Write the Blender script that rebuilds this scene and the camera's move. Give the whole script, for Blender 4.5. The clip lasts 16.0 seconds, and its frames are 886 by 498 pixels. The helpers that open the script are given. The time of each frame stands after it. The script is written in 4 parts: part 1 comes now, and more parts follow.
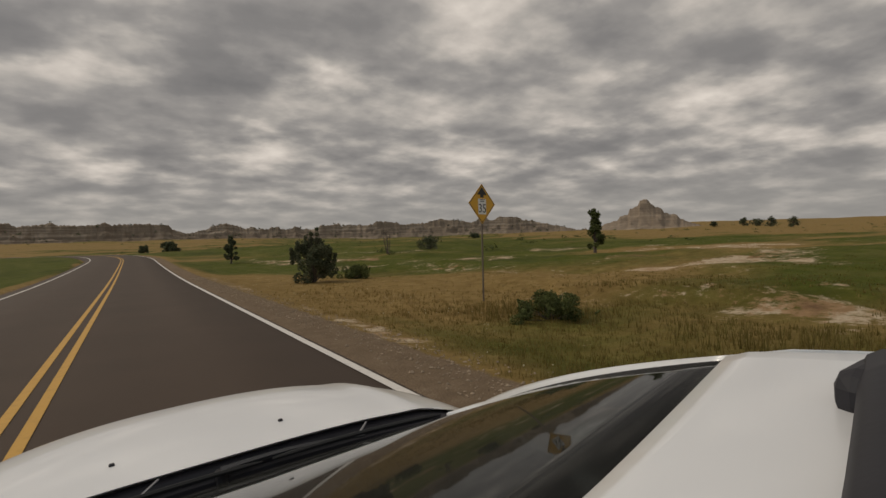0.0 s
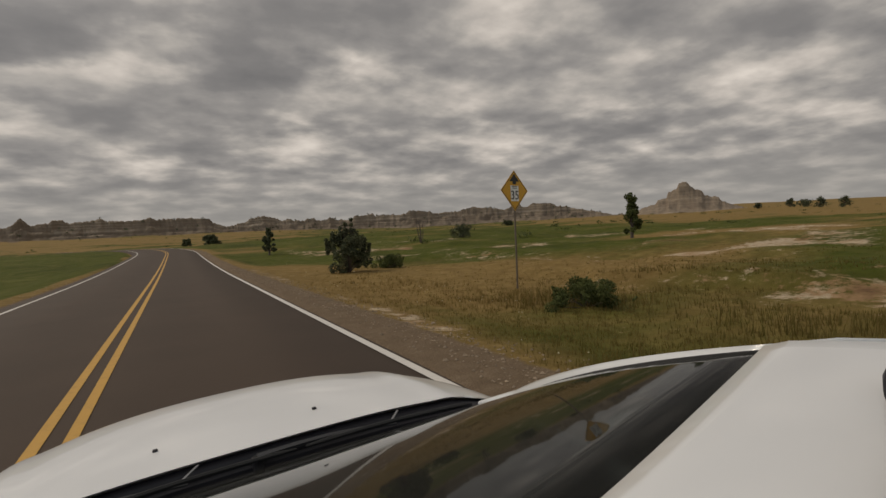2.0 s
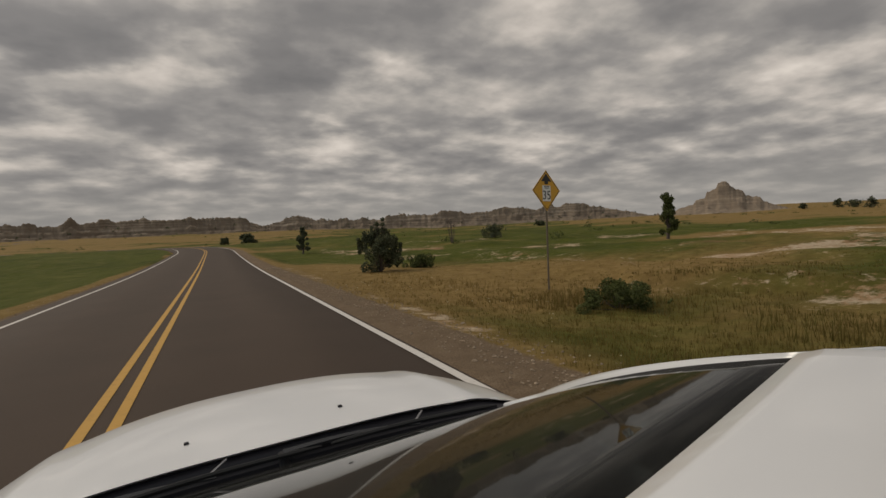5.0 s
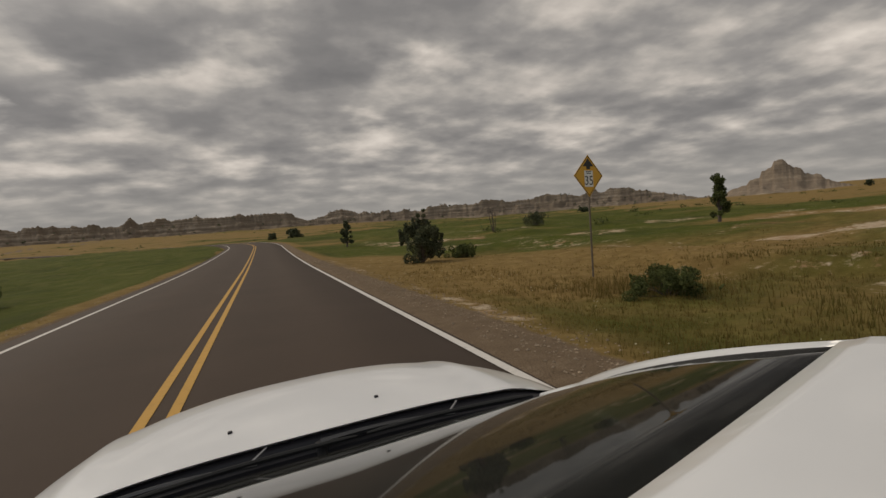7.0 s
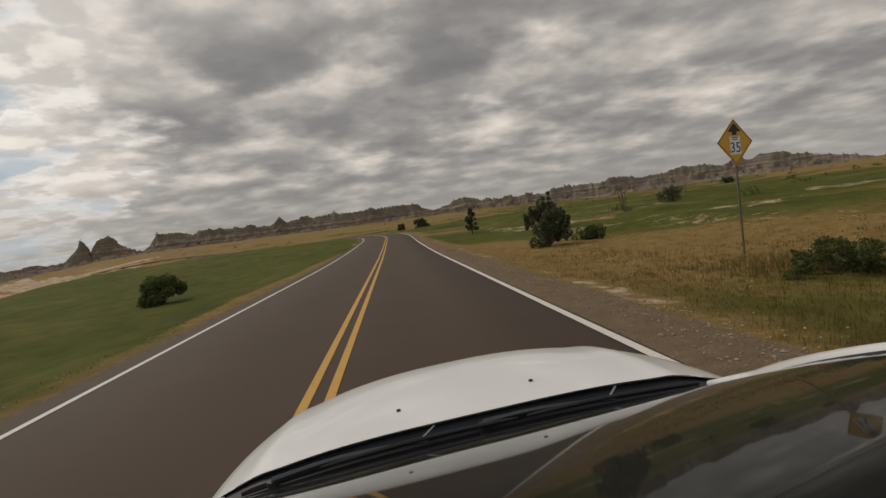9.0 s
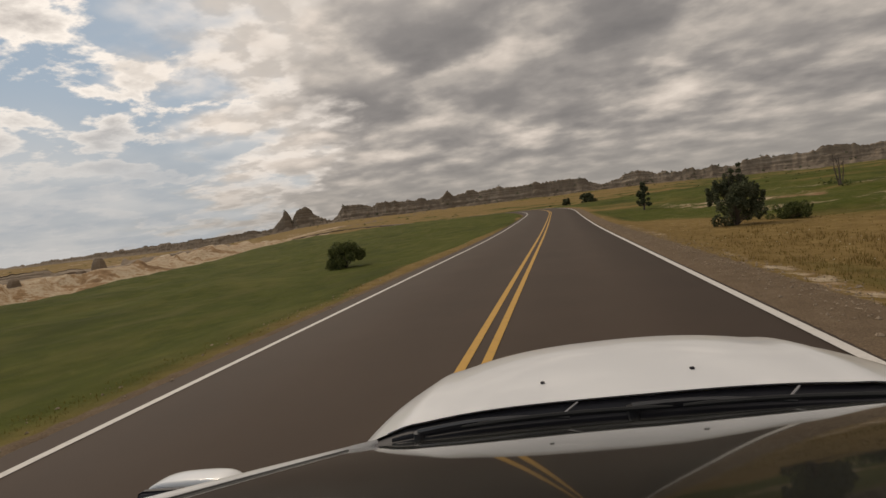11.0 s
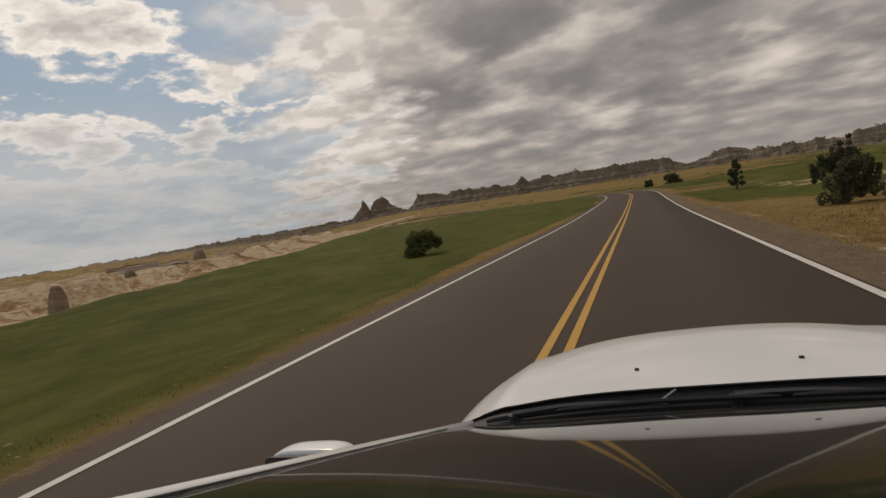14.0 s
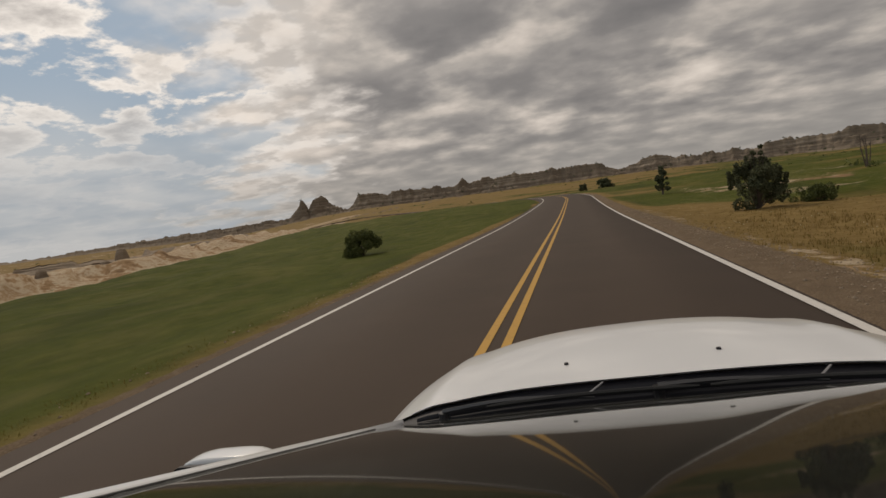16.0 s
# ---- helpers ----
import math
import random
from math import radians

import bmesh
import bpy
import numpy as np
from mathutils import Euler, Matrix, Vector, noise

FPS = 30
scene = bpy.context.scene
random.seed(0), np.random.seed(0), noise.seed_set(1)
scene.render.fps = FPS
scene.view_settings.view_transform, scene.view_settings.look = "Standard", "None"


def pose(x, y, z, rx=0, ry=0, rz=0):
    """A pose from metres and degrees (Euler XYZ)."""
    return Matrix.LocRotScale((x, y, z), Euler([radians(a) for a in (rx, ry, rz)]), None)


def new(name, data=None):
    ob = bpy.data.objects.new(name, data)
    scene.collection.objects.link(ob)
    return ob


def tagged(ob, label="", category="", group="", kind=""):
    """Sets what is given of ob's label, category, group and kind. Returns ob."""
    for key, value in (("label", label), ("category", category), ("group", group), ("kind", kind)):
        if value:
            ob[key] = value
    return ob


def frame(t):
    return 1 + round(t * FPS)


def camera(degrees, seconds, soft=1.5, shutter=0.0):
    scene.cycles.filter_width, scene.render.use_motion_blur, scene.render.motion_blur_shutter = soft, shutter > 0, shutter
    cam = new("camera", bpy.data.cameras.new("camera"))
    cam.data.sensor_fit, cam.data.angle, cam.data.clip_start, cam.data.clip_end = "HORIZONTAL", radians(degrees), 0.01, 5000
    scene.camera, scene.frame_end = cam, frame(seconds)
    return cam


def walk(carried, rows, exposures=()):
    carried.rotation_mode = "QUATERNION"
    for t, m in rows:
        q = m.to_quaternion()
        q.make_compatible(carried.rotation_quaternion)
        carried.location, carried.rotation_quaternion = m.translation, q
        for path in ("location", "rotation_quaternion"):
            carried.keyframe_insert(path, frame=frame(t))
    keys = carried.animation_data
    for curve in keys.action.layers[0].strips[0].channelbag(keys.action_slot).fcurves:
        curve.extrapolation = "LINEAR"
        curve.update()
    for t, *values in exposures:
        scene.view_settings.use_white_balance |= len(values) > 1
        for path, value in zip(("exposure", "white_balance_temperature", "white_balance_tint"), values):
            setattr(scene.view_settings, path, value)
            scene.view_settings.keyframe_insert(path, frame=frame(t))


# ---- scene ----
# ---- the camera: mounted over the roof of the white car, it turns where it stands ----
EYE = 1.6
cam = camera(82.0, 16.0, soft=1.5)
walk(cam, [
    (0.0, pose(-0.021, 0.006, EYE + 0.001, 89.27, 2.09, -31.47)),
    (0.5, pose(-0.020, 0.005, EYE + 0.005, 88.72, 2.55, -30.64)),
    (1.0, pose(-0.008, 0.007, EYE + 0.003, 88.39, 3.00, -29.24)),
    (1.5, pose(-0.007, 0.009, EYE + 0.001, 88.31, 3.14, -28.14)),
    (2.0, pose(0.000, 0.009, EYE + 0.001, 88.12, 3.19, -27.74)),
    (2.5, pose(0.007, 0.009, EYE - 0.001, 88.26, 2.79, -26.59)),
    (3.0, pose(0.015, 0.009, EYE + 0.001, 88.11, 2.49, -25.83)),
    (3.5, pose(0.018, 0.009, EYE + 0.002, 87.97, 2.90, -25.21)),
    (4.0, pose(0.016, 0.007, EYE + 0.000, 88.18, 2.92, -24.69)),
    (6.5, pose(0.046, 0.009, EYE + 0.001, 87.82, 4.41, -22.11)),
    (7.0, pose(0.057, 0.005, EYE - 0.002, 87.48, 4.56, -19.55)),
    (7.5, pose(0.045, -0.002, EYE + 0.003, 87.55, 3.81, -17.86)),
    (8.0, pose(0.042, -0.012, EYE + 0.005, 87.48, 3.59, -15.92)),
    (8.5, pose(-0.008, 0.028, EYE + 0.003, 86.78, 5.77, -10.87)),
    (9.0, pose(-0.027, -0.001, EYE + 0.013, 87.31, 7.72, -5.70)),
    (9.5, pose(-0.033, -0.048, EYE + 0.013, 87.81, 6.82, -0.42)),
    (10.0, pose(0.025, 0.021, EYE - 0.011, 87.51, 7.35, 6.50)),
    (12.5, pose(-0.011, 0.002, EYE - 0.008, 86.64, 6.76, 15.70)),
    (13.0, pose(-0.017, -0.014, EYE - 0.007, 87.06, 7.28, 17.74)),
    (13.5, pose(-0.020, -0.023, EYE - 0.003, 86.36, 7.53, 19.09)),
    (14.0, pose(-0.019, -0.041, EYE + 0.003, 86.42, 8.20, 21.09)),
    (14.5, pose(-0.018, -0.045, EYE + 0.001, 85.51, 8.16, 20.94)),
    (15.0, pose(-0.021, 0.004, EYE - 0.018, 84.78, 6.96, 16.37)),
    (15.5, pose(-0.010, 0.010, EYE - 0.022, 84.97, 7.28, 14.95)),
    (16.0, pose(-0.007, 0.011, EYE - 0.025, 85.59, 7.43, 14.42)),
], exposures=((0.0, -0.49, 7000.0, 11.0), (4.0, -0.54, 7000.0, 11.0), (8.0, -0.48, 7000.0, 11.0), (9.0, -0.40, 6950.0, 10.5), (10.0, -0.30, 7200.0, 12.0), (12.5, -0.58, 7300.0, 13.5), (16.0, -0.50, 7150.0, 12.5)))

# ---- sky and sun ----
SUN_AZ, SUN_EL = 44.0, 44.0  # degrees to the left of the road's heading, and up


def link(nt, a, b):
    nt.links.new(a, b)


def node(nt, kind, **values):
    n = nt.nodes.new(kind)
    for key, value in values.items():
        if key in n.inputs:
            n.inputs[key].default_value = value
    return n


def math_node(nt, op, a, b=None, clamp=False):
    n = nt.nodes.new("ShaderNodeMath")
    n.operation, n.use_clamp = op, clamp
    for i, v in enumerate((a, b)):
        if v is None:
            continue
        if isinstance(v, (int, float)):
            n.inputs[i].default_value = v
        else:
            link(nt, v, n.inputs[i])
    return n.outputs[0]


def ramp(nt, fac, stops, smooth=False):
    n = nt.nodes.new("ShaderNodeValToRGB")
    if smooth:
        n.color_ramp.interpolation = "EASE"
    el = n.color_ramp.elements
    while len(el) < len(stops):
        el.new(0.5)
    for e, (p, c) in zip(el, stops):
        e.position = p
        e.color = (*c, 1) if len(c) == 3 else c
    link(nt, fac, n.inputs[0])
    return n.outputs[0]


def grey(v):
    return (v, v, v)


def mix(nt, fac, a, b, blend="MIX"):
    n = nt.nodes.new("ShaderNodeMix")
    n.data_type, n.blend_type = "RGBA", blend
    for socket, v in ((n.inputs[0], fac), (n.inputs[6], a), (n.inputs[7], b)):
        if isinstance(v, (int, float)):
            socket.default_value = v
        elif isinstance(v, tuple):
            socket.default_value = (*v, 1) if len(v) == 3 else v
        else:
            link(nt, v, socket)
    return n.outputs[2]


def noise_tex(nt, vector, scale, detail=4.0, rough=0.55, distortion=0.0, out=0):
    n = node(nt, "ShaderNodeTexNoise", Scale=scale, Detail=detail, Roughness=rough, Distortion=distortion)
    if vector is not None:
        link(nt, vector, n.inputs["Vector"])
    return n.outputs[out]


def build_world():
    world = bpy.data.worlds.new("sky")
    scene.world = world
    world.use_nodes = True
    nt = world.node_tree
    nt.nodes.clear()
    out = nt.nodes.new("ShaderNodeOutputWorld")
    bg = nt.nodes.new("ShaderNodeBackground")
    bg.inputs[1].default_value = 0.1
    link(nt, bg.outputs[0], out.inputs[0])
    sky = nt.nodes.new("ShaderNodeTexSky")
    sky.sky_type, sky.sun_disc = "NISHITA", False
    sky.sun_elevation, sky.sun_rotation = radians(SUN_EL), radians(-SUN_AZ)
    sky.dust_density = 1.0
    co = nt.nodes.new("ShaderNodeTexCoord").outputs["Generated"]
    sep = nt.nodes.new("ShaderNodeSeparateXYZ")
    link(nt, co, sep.inputs[0])
    x, y, z = sep.outputs
    zc = math_node(nt, "ADD", math_node(nt, "MAXIMUM", z, 0.0), 0.20)
    px, py = math_node(nt, "DIVIDE", x, zc), math_node(nt, "DIVIDE", y, zc)
    comb = nt.nodes.new("ShaderNodeCombineXYZ")
    link(nt, math_node(nt, "MULTIPLY", px, 0.95), comb.inputs[0])
    link(nt, py, comb.inputs[1])
    plane = comb.outputs[0]
    # the deck of cloud: broad masses, lumps and wisps
    big = noise_tex(nt, plane, 0.8, 2.0, 0.5, 0.1)
    mid = noise_tex(nt, plane, 2.9, 5.0, 0.47, 0.0)
    fine = noise_tex(nt, plane, 7.5, 4.0, 0.5, 0.0)
    # bearing to the left of the road and height in degrees, ragged by the lumps
    ragged = math_node(nt, "SUBTRACT", noise_tex(nt, plane, 2.2, 5.0, 0.6), 0.5)
    bearing = math_node(nt, "ADD", math_node(nt, "MULTIPLY", math_node(nt, "ARCTAN2", math_node(nt, "MULTIPLY", x, -1.0), y), 57.3), math_node(nt, "MULTIPLY", ragged, 26.0))
    rise = math_node(nt, "ADD", math_node(nt, "MULTIPLY", math_node(nt, "ARCSINE", z), 57.3), math_node(nt, "MULTIPLY", math_node(nt, "SUBTRACT", mid, 0.5), 8.0))

    def masses(rows):
        """Heaps and gaps of cloud: bearing, height, half width, half height, weight."""
        total = None
        for a, e, wa, we, k in rows:
            qa = math_node(nt, "POWER", math_node(nt, "ABSOLUTE", math_node(nt, "DIVIDE", math_node(nt, "SUBTRACT", bearing, a), wa)), 2.0)
            qe = math_node(nt, "POWER", math_node(nt, "ABSOLUTE", math_node(nt, "DIVIDE", math_node(nt, "SUBTRACT", rise, e), we)), 2.0)
            g = math_node(nt, "MULTIPLY", math_node(nt, "POWER", 2.718, math_node(nt, "MULTIPLY", math_node(nt, "ADD", qa, qe), -1.0)), k)
            total = g if total is None else math_node(nt, "ADD", total, g)
        return total

    thick = math_node(nt, "ADD", math_node(nt, "MULTIPLY", big, 0.22), math_node(nt, "ADD", math_node(nt, "MULTIPLY", mid, 0.63), math_node(nt, "MULTIPLY", fine, 0.17)))
    # heavy masses hang ahead of the road, with bright gaps between
    thick = math_node(nt, "ADD", thick, masses([
        (-13.5, 21.5, 8, 3.4, 0.095), (-6, 18.2, 6, 2.4, 0.075), (13.5, 19.2, 8, 2.8, 0.17), (19, 13.8, 8, 1.8, 0.14), (-12, 12.6, 8, 1.8, 0.08),
        (-32, 12.5, 7, 1.6, 0.05), (-47, 12, 6, 2.0, 0.05), (-62, 17, 8, 2.0, 0.05), (4, 9.0, 14, 2.0, 0.03),
        (-21, 16.4, 5, 2.2, -0.08), (-41, 18, 10, 3.2, -0.035), (0, 20.5, 4, 2.2, -0.09), (10, 15.8, 7, 1.2, -0.09), (27, 9, 6, 2.2, -0.08), (28, 21, 5, 3, -0.10)]))
    shade = ramp(nt, thick, [(0.34, (10.0, 9.5, 9.0)), (0.425, (7.3, 6.95, 6.65)), (0.475, (5.6, 5.45, 5.3)), (0.53, (4.15, 4.1, 4.12)), (0.61, (3.1, 3.1, 3.2)), (0.78, (2.2, 2.24, 2.38))])
    # the sun behind the cloud lightens it
    toward = nt.nodes.new("ShaderNodeVectorMath")
    toward.operation = "DOT_PRODUCT"
    link(nt, co, toward.inputs[0])
    toward.inputs[1].default_value = (-math.sin(radians(SUN_AZ)) * math.cos(radians(SUN_EL)), math.cos(radians(SUN_AZ)) * math.cos(radians(SUN_EL)), math.sin(radians(SUN_EL)))
    glow = math_node(nt, "POWER", math_node(nt, "MAXIMUM", toward.outputs["Value"], 0.0), 8.0)
    lift = math_node(nt, "ADD", math_node(nt, "MULTIPLY", glow, 0.55), 0.97)
    both = nt.nodes.new("ShaderNodeCombineColor")
    for k in range(3):
        link(nt, lift, both.inputs[k])
    shade = mix(nt, 1.0, shade, both.outputs[0], "MULTIPLY")
    # the deck breaks up to the left of the road, into heaps of cloud on blue
    edge = math_node(nt, "ADD", math_node(nt, "SUBTRACT", math_node(nt, "MULTIPLY", x, -1.0), math_node(nt, "MULTIPLY", y, 0.42)), math_node(nt, "MULTIPLY", math_node(nt, "SUBTRACT", mid, 0.5), 0.9))
    opened = ramp(nt, edge, [(0.10, grey(0.0)), (0.36, grey(1.0))], True)
    heap = math_node(nt, "ADD", math_node(nt, "MULTIPLY", noise_tex(nt, plane, 3.4, 8.0, 0.58, 0.15), 0.72), math_node(nt, "MULTIPLY", noise_tex(nt, plane, 1.1, 2.0, 0.5), 0.28))
    heap = math_node(nt, "ADD", heap, masses([(46, 20.6, 5, 2.2, 0.07), (47.5, 11.3, 7, 1.8, 0.07), (40.5, 16.5, 3.5, 2.4, 0.06), (52, 15, 5, 2.0, -0.08), (36, 10.9, 6, 2.0, -0.06), (42, 18.5, 2.5, 1.5, -0.03)]))
    heaps = ramp(nt, heap, [(0.490, grey(0.0)), (0.530, grey(1.0))])
    heap_tone = ramp(nt, heap, [(0.48, (9.0, 9.1, 9.2)), (0.535, (12.4, 12.2, 11.9)), (0.62, (7.0, 6.9, 6.9))])
    blue = mix(nt, 0.75, sky.outputs[0], (3.7, 5.3, 7.0))
    clear = mix(nt, heaps, blue, heap_tone)
    rim = mix(nt, ramp(nt, edge, [(0.0, grey(0.0)), (0.15, grey(0.85)), (0.24, grey(0.85))], True), shade, mix(nt, ramp(nt, fine, [(0.44, grey(0.0)), (0.58, grey(1.0))], True), (11.4, 11.1, 10.8), (8.0, 7.8, 7.6)))
    tone = mix(nt, opened, rim, clear)
    # where it is open, thin layers of pale cloud lie along the horizon
    layers = ramp(nt, noise_tex(nt, plane, 1.2, 4.0, 0.5), [(0.40, (5.1, 5.9, 6.8)), (0.58, (7.0, 7.5, 8.0))], True)
    low = math_node(nt, "MULTIPLY", opened, ramp(nt, z, [(0.10, grey(0.92)), (0.30, grey(0.0))], True))
    tone = mix(nt, low, tone, layers)
    # haze over the horizon
    haze = math_node(nt, "MULTIPLY", ramp(nt, z, [(0.02, grey(0.75)), (0.15, grey(0.0))], True), math_node(nt, "SUBTRACT", 1.0, math_node(nt, "MULTIPLY", opened, 0.8)))
    final = mix(nt, haze, tone, (4.0, 4.0, 3.95))
    link(nt, final, bg.inputs[0])


build_world()
sun_data = bpy.data.lights.new("sun", "SUN")
sun_data.energy, sun_data.angle, sun_data.color = 1.9, radians(20), (1.0, 0.91, 0.78)
sun = new("sun", sun_data)
sun.matrix_world = pose(0, 0, 60, 90 - SUN_EL, 0, 180 + SUN_AZ)

# ---- materials ----


def material(name, rough=0.8, metal=0.0, coat=0.0):
    m = bpy.data.materials.new(name)
    m.use_nodes = True
    nt = m.node_tree
    b = nt.nodes["Principled BSDF"]
    b.inputs["Roughness"].default_value, b.inputs["Metallic"].default_value = rough, metal
    b.inputs["Coat Weight"].default_value = coat
    return m, nt, b


def position(nt):
    return nt.nodes.new("ShaderNodeNewGeometry").outputs["Position"]


def bump(nt, b, height, strength=0.3, distance=0.02):
    n = node(nt, "ShaderNodeBump", Strength=strength, Distance=distance)
    link(nt, height, n.inputs["Height"])
    link(nt, n.outputs[0], b.inputs["Normal"])


def plain(name, colour, rough=0.5, metal=0.0, coat=0.0, vary=0.12, scale=30.0, relief=0.0):
    """A paint or plastic with slight dirt and grain."""
    m, nt, b = material(name, rough, metal, coat)
    co = nt.nodes.new("ShaderNodeTexCoord").outputs["Object"]
    a, c = noise_tex(nt, co, scale, 5.0), noise_tex(nt, co, scale * 0.12, 3.0)
    f = math_node(nt, "ADD", math_node(nt, "MULTIPLY", a, 0.4), math_node(nt, "MULTIPLY", c, 0.6))
    lo = tuple(v * (1 - vary) for v in colour)
    hi = tuple(min(1.0, v * (1 + vary)) for v in colour)
    link(nt, ramp(nt, f, [(0.3, lo), (0.7, hi)]), b.inputs["Base Color"])
    if relief:
        bump(nt, b, a, relief, 0.004)
    return m


def asphalt_material():
    m, nt, b = material("asphalt", 0.86)
    b.inputs["Specular IOR Level"].default_value = 0.25
    p = position(nt)
    grain = noise_tex(nt, p, 160.0, 3.0, 0.7)
    blotch = noise_tex(nt, p, 0.5, 4.0, 0.6)
    sep = nt.nodes.new("ShaderNodeSeparateXYZ")
    link(nt, p, sep.inputs[0])
    # two smoother wheel tracks in each lane
    track = math_node(nt, "COSINE", math_node(nt, "MULTIPLY", math_node(nt, "ADD", sep.outputs[0], 1.1), 3.35))
    f = math_node(nt, "ADD", math_node(nt, "MULTIPLY", grain, 0.5), math_node(nt, "ADD", math_node(nt, "MULTIPLY", blotch, 0.42), math_node(nt, "MULTIPLY", track, 0.035)))
    link(nt, ramp(nt, f, [(0.25, (0.045, 0.0304, 0.0215)), (0.7, (0.071, 0.0484, 0.0346))]), b.inputs["Base Color"])
    bump(nt, b, grain, 0.35, 0.006)
    return m


def line_material(name, colour):
    m, nt, b = material(name, 0.7)
    p = position(nt)
    wear = noise_tex(nt, p, 9.0, 6.0, 0.7)
    link(nt, ramp(nt, wear, [(0.25, tuple(v * 0.75 for v in colour)), (0.5, colour)]), b.inputs["Base Color"])
    bump(nt, b, noise_tex(nt, p, 160.0, 3.0, 0.7), 0.25, 0.004)
    return m


def ground_material():
    m, nt, b = material("prairie", 0.95)
    b.inputs["Specular IOR Level"].default_value = 0.08
    p = position(nt)
    att = nt.nodes.new("ShaderNodeVertexColor")
    att.layer_name = "cover"
    sep = nt.nodes.new("ShaderNodeSeparateColor")
    link(nt, att.outputs[0], sep.inputs[0])
    sand_a, green_a, gravel_a = sep.outputs
    squash = node(nt, "ShaderNodeMapping", Scale=(0.45, 1.0, 1.0))
    link(nt, p, squash.inputs[0])
    n1 = noise_tex(nt, squash.outputs[0], 0.12, 6.0, 0.62)
    n2 = noise_tex(nt, p, 1.6, 6.0, 0.68)
    n3 = noise_tex(nt, p, 22.0, 4.0, 0.7)
    dry = ramp(nt, n2, [(0.3, (0.150, 0.096, 0.032)), (0.5, (0.200, 0.132, 0.047)), (0.72, (0.275, 0.190, 0.076))])
    lush = ramp(nt, n2, [(0.3, (0.046, 0.056, 0.007)), (0.55, (0.068, 0.078, 0.011)), (0.75, (0.100, 0.102, 0.019))])
    along = node(nt, "ShaderNodeMapping", Scale=(1.0, 0.5, 1.0))
    link(nt, p, along.inputs[0])
    lush = mix(nt, ramp(nt, noise_tex(nt, along.outputs[0], 0.7, 5.0, 0.6), [(0.46, grey(0.0)), (0.70, grey(0.6))], True), lush, (0.112, 0.102, 0.029))
    patch = noise_tex(nt, along.outputs[0], 0.16, 5.0, 0.65)
    lush = mix(nt, ramp(nt, patch, [(0.34, grey(0.65)), (0.50, grey(0.0))], True), lush, (0.036, 0.044, 0.007))
    lush = mix(nt, ramp(nt, patch, [(0.54, grey(0.0)), (0.70, grey(0.55))], True), lush, (0.135, 0.125, 0.036))
    n0 = noise_tex(nt, squash.outputs[0], 0.014, 5.0, 0.6)
    f = math_node(nt, "ADD", math_node(nt, "MULTIPLY", math_node(nt, "SUBTRACT", math_node(nt, "ADD", math_node(nt, "MULTIPLY", n1, 0.5), math_node(nt, "MULTIPLY", n0, 0.5)), 0.5), 2.6), green_a)
    grass = mix(nt, ramp(nt, f, [(0.30, grey(0.0)), (0.70, grey(1.0))], True), dry, lush)
    # pale sand streaked with brown and orange clay
    layer = math_node(nt, "ADD", math_node(nt, "MULTIPLY", noise_tex(nt, squash.outputs[0], 0.16, 6.0, 0.65, 0.6), 0.65), math_node(nt, "MULTIPLY", noise_tex(nt, p, 1.1, 6.0, 0.7), 0.35))
    sand = ramp(nt, layer, [(0.36, (0.14, 0.080, 0.043)), (0.44, (0.29, 0.180, 0.095)), (0.49, (0.48, 0.39, 0.28)), (0.55, (0.30, 0.19, 0.10)), (0.60, (0.56, 0.48, 0.37)), (0.75, (0.66, 0.59, 0.49))])
    fs = math_node(nt, "ADD", sand_a, math_node(nt, "MULTIPLY", math_node(nt, "SUBTRACT", noise_tex(nt, p, 0.5, 8.0, 0.72), 0.5), 2.0))
    fs = math_node(nt, "ADD", fs, math_node(nt, "MULTIPLY", math_node(nt, "SUBTRACT", noise_tex(nt, p, 3.2, 5.0, 0.7), 0.5), 1.4))
    base = mix(nt, ramp(nt, fs, [(0.42, grey(0.0)), (0.66, grey(0.95))]), grass, sand)
    stone = ramp(nt, math_node(nt, "ADD", math_node(nt, "MULTIPLY", noise_tex(nt, p, 45.0, 3.0, 0.6), 0.6), math_node(nt, "MULTIPLY", noise_tex(nt, p, 2.6, 4.0, 0.65), 0.4)), [(0.35, (0.115, 0.084, 0.056)), (0.52, (0.160, 0.114, 0.074)), (0.66, (0.235, 0.180, 0.125))])
    fg = math_node(nt, "ADD", gravel_a, math_node(nt, "MULTIPLY", math_node(nt, "SUBTRACT", n2, 0.5), 1.1))
    base = mix(nt, ramp(nt, fg, [(0.42, grey(0.0)), (0.60, grey(1.0))]), base, stone)
    link(nt, base, b.inputs["Base Color"])
    bump(nt, b, math_node(nt, "ADD", n2, math_node(nt, "MULTIPLY", n3, 0.4)), 0.8, 0.12)
    return m


